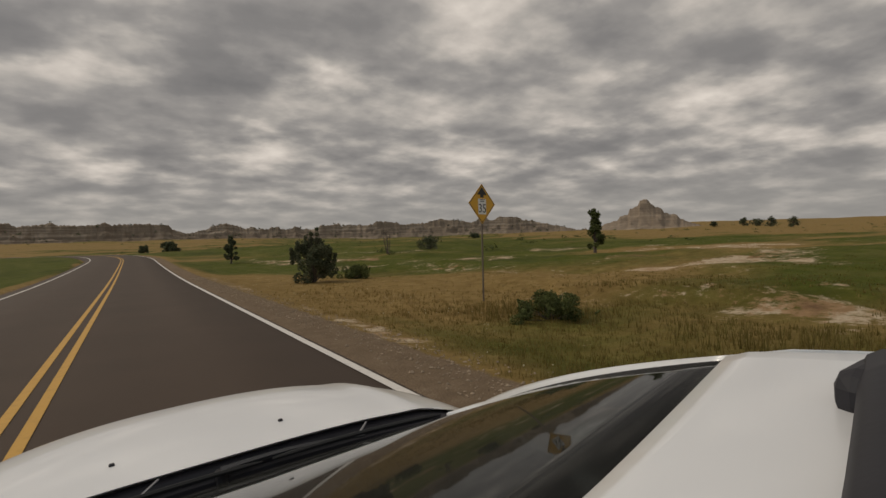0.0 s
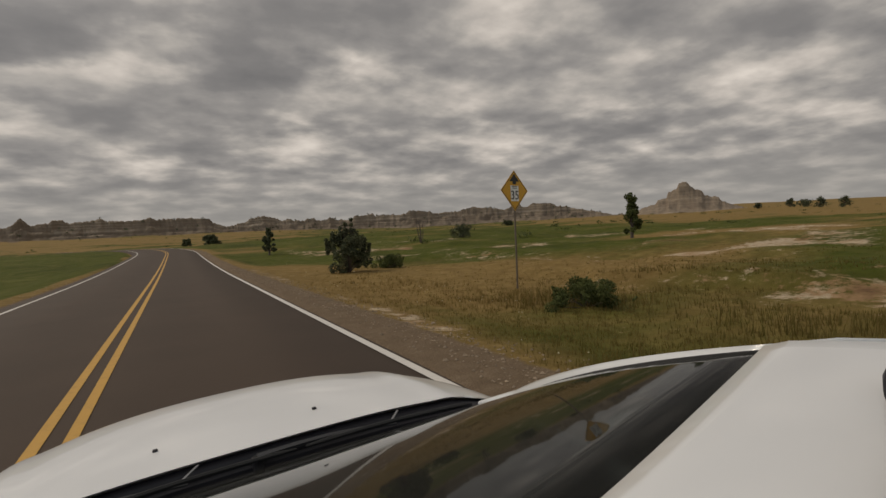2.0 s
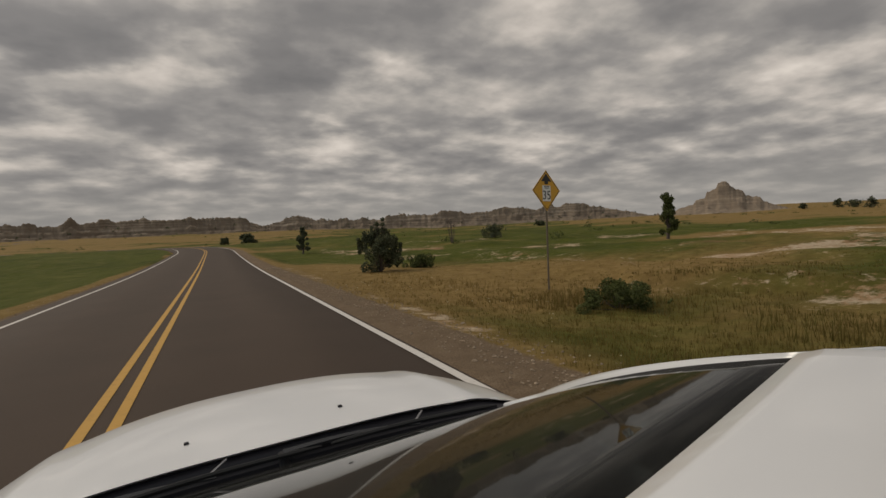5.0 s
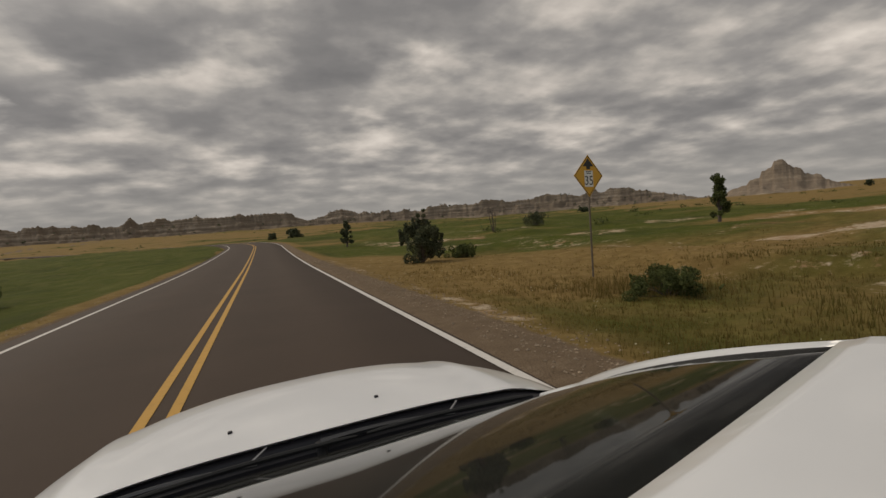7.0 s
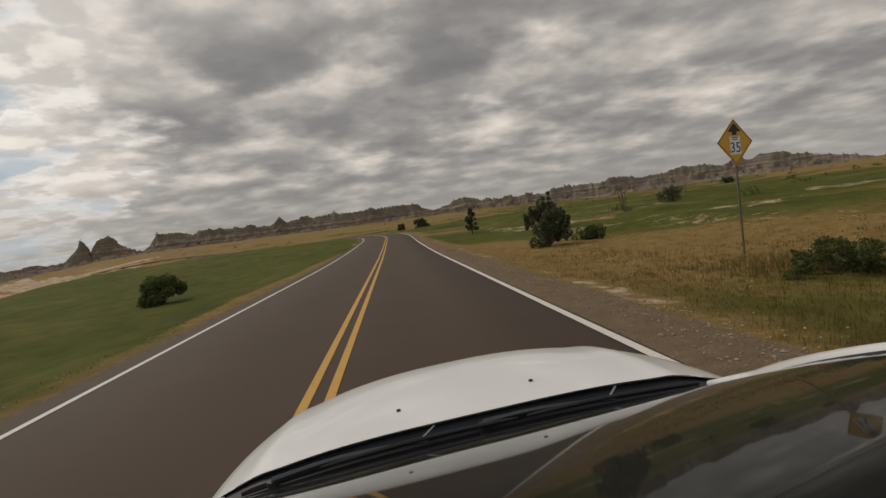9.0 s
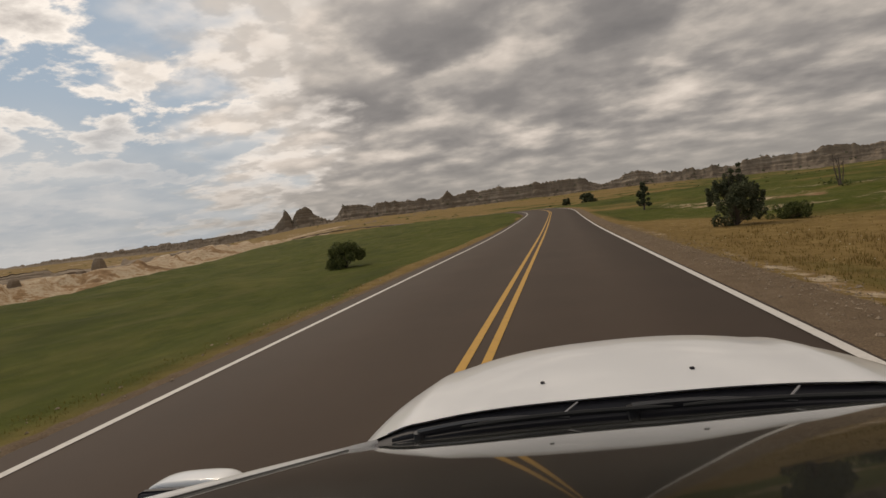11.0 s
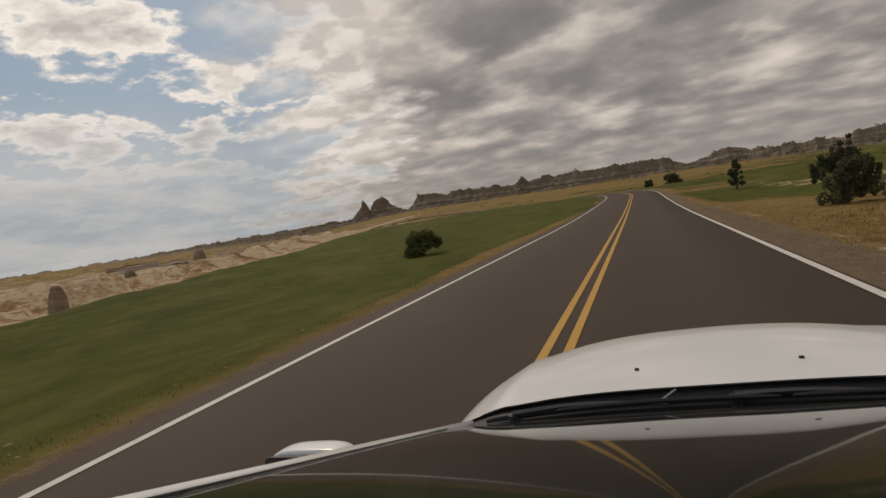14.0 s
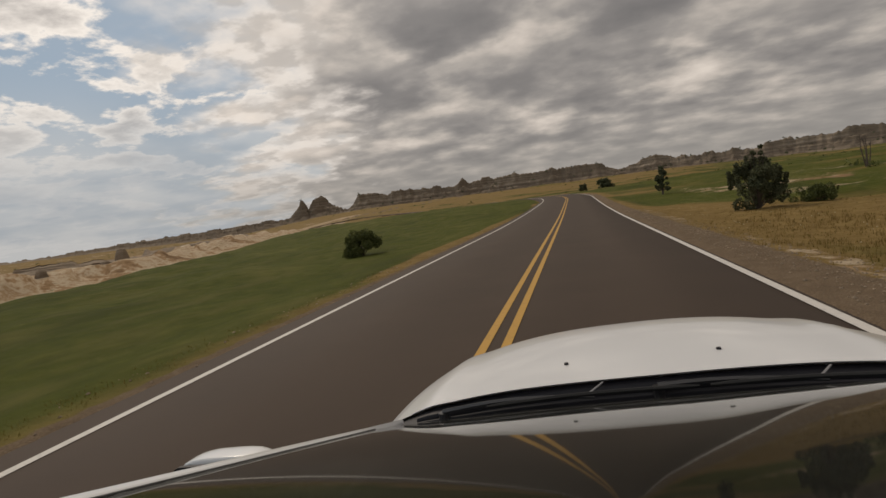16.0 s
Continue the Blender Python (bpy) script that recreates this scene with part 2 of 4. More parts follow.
def badlands_material(name="banded_clay", fine=1.0, gain=1.0):
    m, nt, b = material(name, 0.95)
    b.inputs["Specular IOR Level"].default_value = 0.1
    p = position(nt)
    sep = nt.nodes.new("ShaderNodeSeparateXYZ")
    link(nt, p, sep.inputs[0])
    warp = noise_tex(nt, p, 0.05 * fine, 4.0)
    zz = math_node(nt, "ADD", sep.outputs[2], math_node(nt, "MULTIPLY", warp, 6.0 / fine))
    comb = nt.nodes.new("ShaderNodeCombineXYZ")
    link(nt, math_node(nt, "MULTIPLY", zz, 0.16 * fine), comb.inputs[2])
    bands = noise_tex(nt, comb.outputs[0], 1.6, 5.0, 0.65)
    streak = node(nt, "ShaderNodeMapping", Scale=(1.0, 1.0, 0.40))
    link(nt, p, streak.inputs[0])
    rill = noise_tex(nt, streak.outputs[0], 0.16 * fine, 6.0, 0.7)
    f = math_node(nt, "ADD", math_node(nt, "MULTIPLY", bands, 0.68), math_node(nt, "MULTIPLY", rill, 0.32))
    stops = [(0.32, (0.10, 0.075, 0.055)), (0.45, (0.150, 0.116, 0.086)), (0.55, (0.185, 0.146, 0.107)), (0.68, (0.29, 0.238, 0.175))]
    col = ramp(nt, f, [(q, tuple(v * gain for v in c)) for q, c in stops])
    pale = math_node(nt, "MULTIPLY", ramp(nt, noise_tex(nt, p, 0.008 * fine, 4.0, 0.6), [(0.48, grey(0.0)), (0.62, grey(1.0))], True), ramp(nt, bands, [(0.46, grey(0.0)), (0.58, grey(0.45))], True))
    col = mix(nt, pale, col, (0.40, 0.33, 0.25))
    link(nt, col, b.inputs["Base Color"])
    bump(nt, b, rill, 0.6, 2.5 / fine)
    return m


def leaf_material(name, dark, light):
    m, nt, b = material(name, 0.7)
    b.inputs["Specular IOR Level"].default_value = 0.15
    rnd = nt.nodes.new("ShaderNodeNewGeometry").outputs["Random Per Island"]
    big = noise_tex(nt, position(nt), 1.3, 3.0)
    f = math_node(nt, "ADD", math_node(nt, "MULTIPLY", rnd, 0.6), math_node(nt, "MULTIPLY", big, 0.5))
    tone = ramp(nt, f, [(0.2, dark), (0.8, light)])
    link(nt, tone, b.inputs["Base Color"])
    thin = nt.nodes.new("ShaderNodeBsdfTranslucent")
    link(nt, tone, thin.inputs[0])
    both = nt.nodes.new("ShaderNodeMixShader")
    both.inputs[0].default_value = 0.35
    link(nt, b.outputs[0], both.inputs[1])
    link(nt, thin.outputs[0], both.inputs[2])
    link(nt, both.outputs[0], nt.nodes["Material Output"].inputs[0])
    return m


def grass_material():
    m, nt, b = material("grass_blades", 0.8)
    b.inputs["Specular IOR Level"].default_value = 0.1
    rnd = nt.nodes.new("ShaderNodeNewGeometry").outputs["Random Per Island"]
    att = nt.nodes.new("ShaderNodeVertexColor")
    att.layer_name = "cover"
    sep = nt.nodes.new("ShaderNodeSeparateColor")
    link(nt, att.outputs[0], sep.inputs[0])
    dry = ramp(nt, rnd, [(0.0, (0.180, 0.122, 0.042)), (0.6, (0.220, 0.152, 0.056)), (1.0, (0.275, 0.196, 0.080))])
    lush = ramp(nt, rnd, [(0.0, (0.105, 0.092, 0.022)), (0.6, (0.135, 0.116, 0.032)), (1.0, (0.185, 0.155, 0.052))])
    tone = mix(nt, sep.outputs[1], dry, lush)
    link(nt, tone, b.inputs["Base Color"])
    # thin blades let light through
    thin = nt.nodes.new("ShaderNodeBsdfTranslucent")
    link(nt, tone, thin.inputs[0])
    both = nt.nodes.new("ShaderNodeMixShader")
    both.inputs[0].default_value = 0.5
    link(nt, b.outputs[0], both.inputs[1])
    link(nt, thin.outputs[0], both.inputs[2])
    link(nt, both.outputs[0], nt.nodes["Material Output"].inputs[0])
    return m


def glass_material():
    m, nt, b = material("window_glass", 0.035)
    b.inputs["Base Color"].default_value = (0.06, 0.068, 0.064, 1)
    b.inputs["Transmission Weight"].default_value, b.inputs["IOR"].default_value = 1.0, 1.16
    # a thin pale diffuse film, added to lift the dark tone of the glass
    veil = nt.nodes.new("ShaderNodeBsdfDiffuse")
    veil.inputs[0].default_value = (0.50, 0.50, 0.45, 1)
    film_ = nt.nodes.new("ShaderNodeMixShader")
    link(nt, ramp(nt, noise_tex(nt, position(nt), 3.0, 5.0, 0.6), [(0.3, grey(0.012)), (0.7, grey(0.036))]), film_.inputs[0])
    link(nt, b.outputs[0], film_.inputs[1])
    link(nt, veil.outputs[0], film_.inputs[2])
    link(nt, film_.outputs[0], nt.nodes["Material Output"].inputs[0])
    return m


ASPHALT = asphalt_material()
WHITE_LINE = line_material("white_road_paint", (0.56, 0.53, 0.49))
YELLOW_LINE = line_material("yellow_road_paint", (0.46, 0.25, 0.035))
PRAIRIE = ground_material()
CLAY = badlands_material()
BUTTE_CLAY = badlands_material("butte_clay", 1.3, 1.3)
WASH_CLAY = badlands_material("wash_clay", 7.0, 1.45)
GRASS = grass_material()
LEAF_DARK = leaf_material("dark_leaves", (0.045, 0.052, 0.028), (0.135, 0.145, 0.080))
LEAF_GREEN = leaf_material("green_leaves", (0.040, 0.052, 0.016), (0.13, 0.145, 0.050))
BARK = plain("bark", (0.09, 0.07, 0.055), 0.9, vary=0.4, scale=12, relief=0.5)
PAINT = plain("white_car_paint", (0.655, 0.66, 0.665), 0.32, coat=0.6, vary=0.03, scale=3)
TRIM = plain("black_plastic", (0.010, 0.009, 0.013), 0.62, vary=0.3, scale=25, relief=0.15)
SATIN = plain("satin_black_metal", (0.045, 0.044, 0.046), 0.3, vary=0.25, scale=20)
RUBBER = plain("rubber", (0.016, 0.016, 0.016), 0.8, vary=0.2)
DARK = plain("dark_cabin", (0.035, 0.034, 0.031), 0.75, vary=0.3, scale=8)
METAL = plain("dull_metal", (0.35, 0.35, 0.36), 0.4, 1.0, vary=0.15)
STEEL = plain("galvanised_post", (0.16, 0.13, 0.10), 0.6, 0.6, vary=0.25)
GLASS = glass_material()
SIGN_YELLOW = plain("yellow_sign_sheet", (0.62, 0.33, 0.03), 0.5, vary=0.06)
SIGN_WHITE = plain("white_sign_sheet", (0.72, 0.72, 0.70), 0.5, vary=0.04)
SIGN_BLACK = plain("black_sign_ink", (0.015, 0.015, 0.015), 0.5, vary=0.1)
LAMP = plain("lamp_lens", (0.6, 0.6, 0.62), 0.1, coat=1.0, vary=0.05)
RED_LENS = plain("red_lens", (0.35, 0.01, 0.01), 0.15, coat=1.0, vary=0.1)
TINTED = plain("tinted_glass", (0.012, 0.014, 0.014), 0.03, coat=1.0, vary=0.1)
PETAL = plain("pale_petals", (0.50, 0.46, 0.30), 0.8, vary=0.3, scale=5)
STONE = plain("pale_gravel", (0.27, 0.205, 0.14), 0.9, vary=0.45, scale=9)

# ---- helpers for meshes ----


def mesh_ob(name, verts, faces, mat, parent=None, label="", smooth=False):
    me = bpy.data.meshes.new(name)
    me.from_pydata([tuple(v) for v in verts], [], faces)
    me.update()
    if smooth:
        me.polygons.foreach_set("use_smooth", [True] * len(me.polygons))
    me.materials.append(mat)
    ob = new(name, me)
    if parent is not None:
        ob.parent = parent
    if label:
        ob["label"] = label
    return ob


def part(name, bm, mat, parent, label="", smooth=False):
    me = bpy.data.meshes.new(name)
    bm.to_mesh(me)
    bm.free()
    if smooth:
        me.polygons.foreach_set("use_smooth", [True] * len(me.polygons))
    me.materials.append(mat)
    ob = new(name, me)
    if parent is not None:
        ob.parent = parent
    if label:
        ob["label"] = label
    return ob


def grid_faces(nu, nv, flip=False):
    """Faces of a grid whose vertices run v fastest, nu by nv of them."""
    f = []
    for i in range(nu - 1):
        for j in range(nv - 1):
            a, b, c, d = i * nv + j, (i + 1) * nv + j, (i + 1) * nv + j + 1, i * nv + j + 1
            f.append((a, d, c, b) if flip else (a, b, c, d))
    return f


def box(bm, centre, size, bevel=0.0, m=None):
    before = set(bm.verts)
    r = bmesh.ops.create_cube(bm, size=1.0, matrix=Matrix.Translation(centre) @ Matrix.Diagonal((*size, 1)))
    if bevel:
        edges = list({e for v in r["verts"] for e in v.link_edges})
        bmesh.ops.bevel(bm, geom=edges, offset=bevel, segments=2, affect="EDGES", profile=0.5)
    if m is not None:
        bmesh.ops.transform(bm, matrix=m, verts=[v for v in bm.verts if v not in before])


def tube(bm, points, radii, sides=6):
    """A tapered tube along points, closed at its ends."""
    rings = []
    pts = [Vector(p) for p in points]
    for i, p in enumerate(pts):
        d = (pts[min(i + 1, len(pts) - 1)] - pts[max(i - 1, 0)]).normalized()
        a = d.orthogonal().normalized()
        b = d.cross(a)
        rings.append([bm.verts.new(p + radii[i] * (math.cos(k * math.tau / sides) * a + math.sin(k * math.tau / sides) * b)) for k in range(sides)])
    for r0, r1 in zip(rings, rings[1:]):
        for k in range(sides):
            bm.faces.new((r0[k], r0[(k + 1) % sides], r1[(k + 1) % sides], r1[k]))
    bm.faces.new(rings[0][::-1])
    bm.faces.new(rings[-1])


def sm(a, b, v):
    t = np.clip((np.asarray(v, float) - a) / (b - a), 0, 1)
    return t * t * (3 - 2 * t)


def wave(x, y, scale, seed):
    """Smooth undulation of about -1 to 1, from a few crossing sines."""
    rng = np.random.RandomState(seed)
    out = 0
    for k in range(7):
        a, ph, f = rng.uniform(0, math.tau), rng.uniform(0, math.tau), rng.uniform(0.5, 1.9) / scale
        out = out + np.sin((np.cos(a) * x + np.sin(a) * y) * f * math.tau + ph)
    return out / 3.2


# ---- the lie of the land ----
ROAD_X = -1.0  # the double yellow line
LANE = 3.45    # from it to the white edge lines
BEND, RADIUS = 72.0, 190.0


def road_x(y):
    """The road runs straight, then bends to the left."""
    y = np.asarray(y, float)
    q = np.clip((y - BEND) / RADIUS, 0, 0.98)
    return ROAD_X - RADIUS * (1 - np.sqrt(1 - q * q))


def bank_line(x, y):
    """How far a place lies behind the foot of the cut bank in the field, and how strongly the bank shows there."""
    u = x - road_x(y)
    w = u - 15.0 - 1.8 * np.sin(y * 0.33 + 1.0) - 0.7 * np.sin(y * 0.9)
    return w, 0.45 * sm(5, 8, y) * (1 - sm(12, 18, y))


def land(x, y):
    x, y = np.asarray(x, float), np.asarray(y, float)
    d = np.hypot(x, y)
    az = np.degrees(np.arctan2(-x, y))
    z = 1.75 * sm(25, 135, y) * sm(-120, -20, x) * (1 - sm(160, 320, y))
    ahead = sm(-80, -50, az) * (1 - sm(22, 42, az))
    z = z + 0.0185 * np.clip(d - 170, 0, 620) * ahead
    z = z + 6.5 * sm(170, 790, d) * sm(-26, -6, az) * (1 - sm(24, 40, az))
    z = z + 24 * sm(500, 1700, d) * sm(40, 60, -az) * (1 - sm(110, 150, -az))
    z = z + 9 * sm(900, 2600, d) * sm(30, 50, az)
    s = (-24.0 - 0.36 * y) - x  # over the edge of the wash
    fall = sm(0, 55, s) * (1 - sm(260, 900, d))
    z = z - 3.6 * fall - 0.8 * sm(-2, 3, s) * (1 - sm(150, 400, d))
    # low broken terraces on the floor of the wash
    cut = 1.7 * sm(0.0, 0.08, wave(x, y * 0.8, 27, 61)) + 0.8 * sm(0.25, 0.33, wave(x, y, 13, 62)) + 0.2 * wave(x, y, 4.0, 63)
    z = z + cut * sm(5, 12, s) * (1 - sm(150, 300, d))
    u = x - road_x(y)
    e = np.abs(u) - np.where(u > 0, 3.58, 3.92)
    z = z - 0.30 * sm(0.6, 4.0, e) * (1 - sm(60, 120, d))
    w, along = bank_line(x, y)
    z = z - 0.40 * along * sm(-4.5, -0.5, w) + 0.85 * along * sm(-0.2, 0.6, w) - 0.45 * along * sm(3, 14, w)
    z = z + 0.55 * sm(9, 34, u) * (1 - sm(120, 260, d))
    z = z + sm(2, 14, e) * (0.16 * wave(x, y, 11, 3) + 0.06 * wave(x, y, 3.1, 4)) + sm(60, 300, d) * 1.0 * wave(x, y, 130, 5)
    return z


def cover(x, y):
    """How sandy, green and gravelly the ground is, each from 0 to 1."""
    d = np.hypot(x, y)
    az = np.degrees(np.arctan2(-x, y))
    u = x - road_x(y)
    s = (-24.0 - 0.36 * y) - x
    sand = 0.95 * sm(0, 5, s) * (1 - sm(330, 520, d)) * (1 - 0.55 * sm(0.25, 0.6, wave(x, y, 70, 21)) * sm(70, 120, d))
    sand = sand + 0.75 * sm(0.35, 0.9, wave(x, y * 1.7, 42, 9)) * sm(330, 420, d) * (1 - sm(1500, 2200, d)) * sm(20, 40, az)
    pale = sm(0.10, 0.70, wave(x * 0.6, y * 1.5, 17, 12)) * sm(10, 15, u) * (1 - sm(60, 90, d))
    strip_ = np.exp(-((u - 21 - 4 * wave(x, y, 30, 44)) / 4.0) ** 2) * sm(6, 12, y) * (1 - sm(45, 75, y)) * sm(-0.9, 0.3, wave(x, y, 13, 45))
    w, along = bank_line(x, y)
    sand = sand + along * np.exp(-((w - 0.3) / 1.6) ** 2) * 0.7
    sand = sand + 0.55 * np.exp(-((u - 4.95) / 0.42) ** 2) * sm(-0.5, 0.5, wave(x, y, 8, 81)) * (1 - sm(40, 70, y))
    sand = np.clip(sand + 0.56 * pale + 0.52 * strip_, 0, 1)
    green = 0.47 + 0.25 * sm(8, 12, u) * sm(15, 24, y) * (1 - sm(35, 60, d)) - 0.24 * (1 - sm(10, 17, y)) * sm(5, 7, u) * (1 - sm(20, 30, d)) + 0.22 * sm(9, 17, u) * sm(12, 26, d) * (1 - sm(60, 120, d)) + 0.72 * sm(2, 6, -u) * sm(-2, 3, -u) * (1 - sm(60, 150, d)) + 0.35 * wave(x * 0.5, y * 1.4, 38, 15)
    green = green - 0.25 * sm(150, 420, d) + 0.40 * sm(60, 140, d) * sm(-46, -34, az) * (1 - sm(-16, -6, az)) + 0.22 * sm(45, 80, d) * (1 - sm(100, 170, d)) - 0.25 * sm(120, 260, y) * sm(0, 20, -u)
    green = green - 0.30 * sm(75, 130, d) * (1 - sm(-44, -34, az))
    green = np.clip(green - np.where(u > 0, 0.42 * (1 - sm(4.6, 6.6, u)), 0.52 * (1 - sm(4.5, 5.1, -u))), 0, 1)
    gravel = (1 - sm(4.25, 5.0, u)) * sm(0, 2, u) + (1 - sm(3.95, 4.25, -u)) * sm(0, 2, -u)
    return sand, green, np.clip(gravel, 0, 1)


def set_cover(me, x, y, spread=None):
    s, g, k = cover(x, y)
    if spread is not None:
        g = np.clip((g - 0.5) * 1.6 + 0.5 + spread, 0, 1)
    col = me.color_attributes.new("cover", "FLOAT_COLOR", "POINT")
    col.data.foreach_set("color", np.stack([s, g, k, np.ones_like(s)], 1).astype(np.float32).ravel())


def build_ground():
    radii = np.concatenate([[0.0], np.geomspace(1.0, 4700, 210)])
    n = 960
    ang = np.linspace(0, math.tau, n, endpoint=False)
    x = np.concatenate([[0], (radii[1:, None] * np.sin(ang)).ravel()])
    y = np.concatenate([[0], (radii[1:, None] * np.cos(ang)).ravel()])
    d = np.hypot(x, y)
    e = np.abs(x - road_x(y)) - np.where(x > road_x(y), 3.58, 3.92)
    z = land(x, y) - (0.07 + 0.005 * d) * (1 - sm(-0.5, 0.02 + 0.012 * d, e)) * (y < 260)
    faces = [(0, 1 + (k + 1) % n, 1 + k) for k in range(n)]
    for r in range(len(radii) - 2):
        a = 1 + r * n
        faces += [(a + k, a + (k + 1) % n, a + n + (k + 1) % n, a + n + k) for k in range(n)]
    ob = mesh_ob("ground", np.stack([x, y, z], 1), faces, PRAIRIE, smooth=True)
    set_cover(ob.data, x, y)
    tagged(ob, "ochre and green prairie grass with bare pale sand", "ground", kind="structure")


build_ground()


def strip(name, offsets, lift, mat, y0, y1, label, step=1.0):
    """A strip that follows the road at the given offsets from its middle."""
    ys = np.arange(y0, y1 + step, step)
    verts = []
    for yy in ys:
        xc = float(road_x(yy))
        slope = (float(road_x(yy + 0.5)) - float(road_x(yy - 0.5)))
        nx, ny = 1 / math.hypot(1, slope), -slope / math.hypot(1, slope)
        base = float(land(xc, yy))
        for o, l in zip(offsets, lift):
            verts.append((xc + o * nx, yy + o * ny, base + l))
    ob = mesh_ob(name, verts, grid_faces(len(ys), len(offsets), True), mat, smooth=True)
    return tagged(ob, label, "road", kind="structure")


strip("road", (-4.07, -3.92, -1.9, 0, 1.9, 3.58, 3.76), (-0.35, -0.01, 0.02, 0.035, 0.02, -0.01, -0.35), ASPHALT, -60, 255, "two-lane grey asphalt road bending to the left")


def crown(o):
    return 0.035 - 0.0113 * abs(o)


for name, o, w, mat, text in (("road_marking", -LANE, 0.052, WHITE_LINE, "solid white edge line on the asphalt"),
                              ("road_marking", LANE, 0.060, WHITE_LINE, "solid white edge line on the asphalt"),
                              ("road_marking", -0.122, 0.051, YELLOW_LINE, "solid yellow centre line, one of a pair"),
                              ("road_marking", 0.122, 0.051, YELLOW_LINE, "solid yellow centre line, one of a pair")):
    z = max(crown(o - w), crown(o + w)) + 0.007
    tagged(strip(name, (o - w, o + w), (z, z), mat, -60, 250, text), group="painted road lines")


# ---- badlands ----


def ridged(x, y, z):
    return 1 - abs(noise.noise(Vector((x, y, z)))) * 2


def badlands(name, distance, depth, crest, label, nu=520, nv=30, rough=0.16, seed=0.0, shape=1.35, bench=0.085, steps=3.0, mat=None):
    """A wall of eroded clay seen across the plain. crest: bearing (degrees left of the road's heading) and how high it stands over the eye."""
    az0, az1 = crest[0][0], crest[-1][0]
    ca, ce = [c[0] for c in crest], [c[1] for c in crest]
    verts = []
    for i in range(nu):
        az = az0 + (az1 - az0) * i / (nu - 1)
        el = float(np.interp(-az, [-a for a in ca], ce))
        along = radians(az) * distance
        el += 0.22 * noise.noise(Vector((along * 0.008, seed, 11.0))) * (rough / 0.2)
        jag = noise.fractal(Vector((along * 0.035, seed, 0)), 1.0, 2.0, 5)
        el += rough * (0.75 * jag + 0.7 * abs(noise.noise(Vector((along * 0.11, seed, 3.1)))) + 0.6 * noise.noise(Vector((along * 0.33, seed, 6.1))))
        el += 1.6 * rough * max(0.0, noise.noise(Vector((along * 0.06, seed, 21.0))) - 0.28)
        block = noise.noise(Vector((along * 0.019, seed, 31.0))) + 0.4 * noise.noise(Vector((along * 0.05, seed, 33.0)))
        el += 1.3 * rough * (float(sm(0.0, 0.1, block)) - 0.5)
        edge = min(1.0, 12 * min(i, nu - 1 - i) / nu)
        sx, sy = -math.sin(radians(az)), math.cos(radians(az))
        foot = distance - depth
        base = float(land(sx * foot, sy * foot)) - 1.5
        top = max(EYE + distance * math.tan(radians(el)) - base, 2.0)
        for j in range(nv):
            v = 1.5 * j / (nv - 1)
            if v <= 1:
                bend = 9 * noise.noise(Vector((along * 0.02, v * 2.5, seed + 2)))
                gully = ridged((along + bend) * 0.011 + 5, v * 1.4, seed) * 0.42 + ridged((along + bend) * 0.036, v * 3.5, seed + 4) * 0.26 + 0.34 * noise.noise(Vector((along * 0.11, v * 8, seed + 5)))
                q = v + 0.20 * (gully - 0.45) * math.sin(math.pi * min(v, 1)) * edge
                q = min(max(q, 0), 1)
                # benches: cliff and ledge by turns
                q = q + bench * math.sin(q * math.tau * steps + 2 * noise.noise(Vector((along * 0.01, 7, seed))))
                h = top * min(max(q, 0), 1) ** shape
                dd = foot + depth * v + 14 * noise.noise(Vector((along * 0.011, 2.0, seed + 7))) + 5 * noise.noise(Vector((along * 0.05, v * 3, seed + 9)))
            else:
                h = top * (1 - ((v - 1) / 0.5) ** 1.5)
                dd = foot + depth * v
            verts.append((sx * dd, sy * dd, base + h))
    ob = mesh_ob(name, verts, grid_faces(nu, nv), mat or CLAY, smooth=False)
    return tagged(ob, label, "rock formation", kind="structure")


wall = badlands("badlands_wall", 900, 75, [
    (36, 1.15), (31.2, 1.25), (30.3, 2.1), (29.6, 3.0), (29.0, 1.9), (28.4, 2.9), (27.5, 3.3), (26.3, 2.1), (24.9, 1.5), (24.2, 2.0), (23.5, 2.95),
    (21.5, 2.8), (20.5, 2.4), (18, 2.75), (15.5, 2.6), (13, 2.45), (12.3, 2.65), (11.8, 3.3), (11.2, 2.6), (9, 2.85), (5, 2.95), (0, 2.85), (-3, 2.5),
    (-5, 1.95), (-7, 2.35), (-8.5, 2.65), (-10, 2.25), (-14, 2.15), (-17, 2.0), (-20, 2.35), (-24, 2.5), (-27, 2.2), (-31, 2.45), (-34.6, 2.2), (-35.4, 2.5), (-36.0, 3.2), (-36.7, 2.4), (-38, 2.5), (-41, 2.25), (-44.5, 1.3), (-47.5, 0.8)],
    "long wall of grey-brown banded badlands with jagged crest", nu=2400, rough=0.18, shape=1.75, bench=0.11, steps=3.6)
badlands("badlands_butte", 620, 48, [
    (-46.5, 0.5), (-48.8, 1.1), (-50.4, 1.5), (-50.7, 1.95), (-51.5, 2.1), (-51.7, 2.65), (-52.5, 2.95), (-52.7, 3.5), (-53.6, 3.6), (-53.8, 3.2), (-54.7, 2.8),
    (-55.0, 2.3), (-56.2, 2.0), (-56.5, 1.6), (-57.9, 1.1), (-59.5, 0.5)], "lone stepped butte of pale clay above the plain", nu=520, rough=0.18, seed=4.0, shape=1.05, bench=0.085, steps=2.4, mat=BUTTE_CLAY)
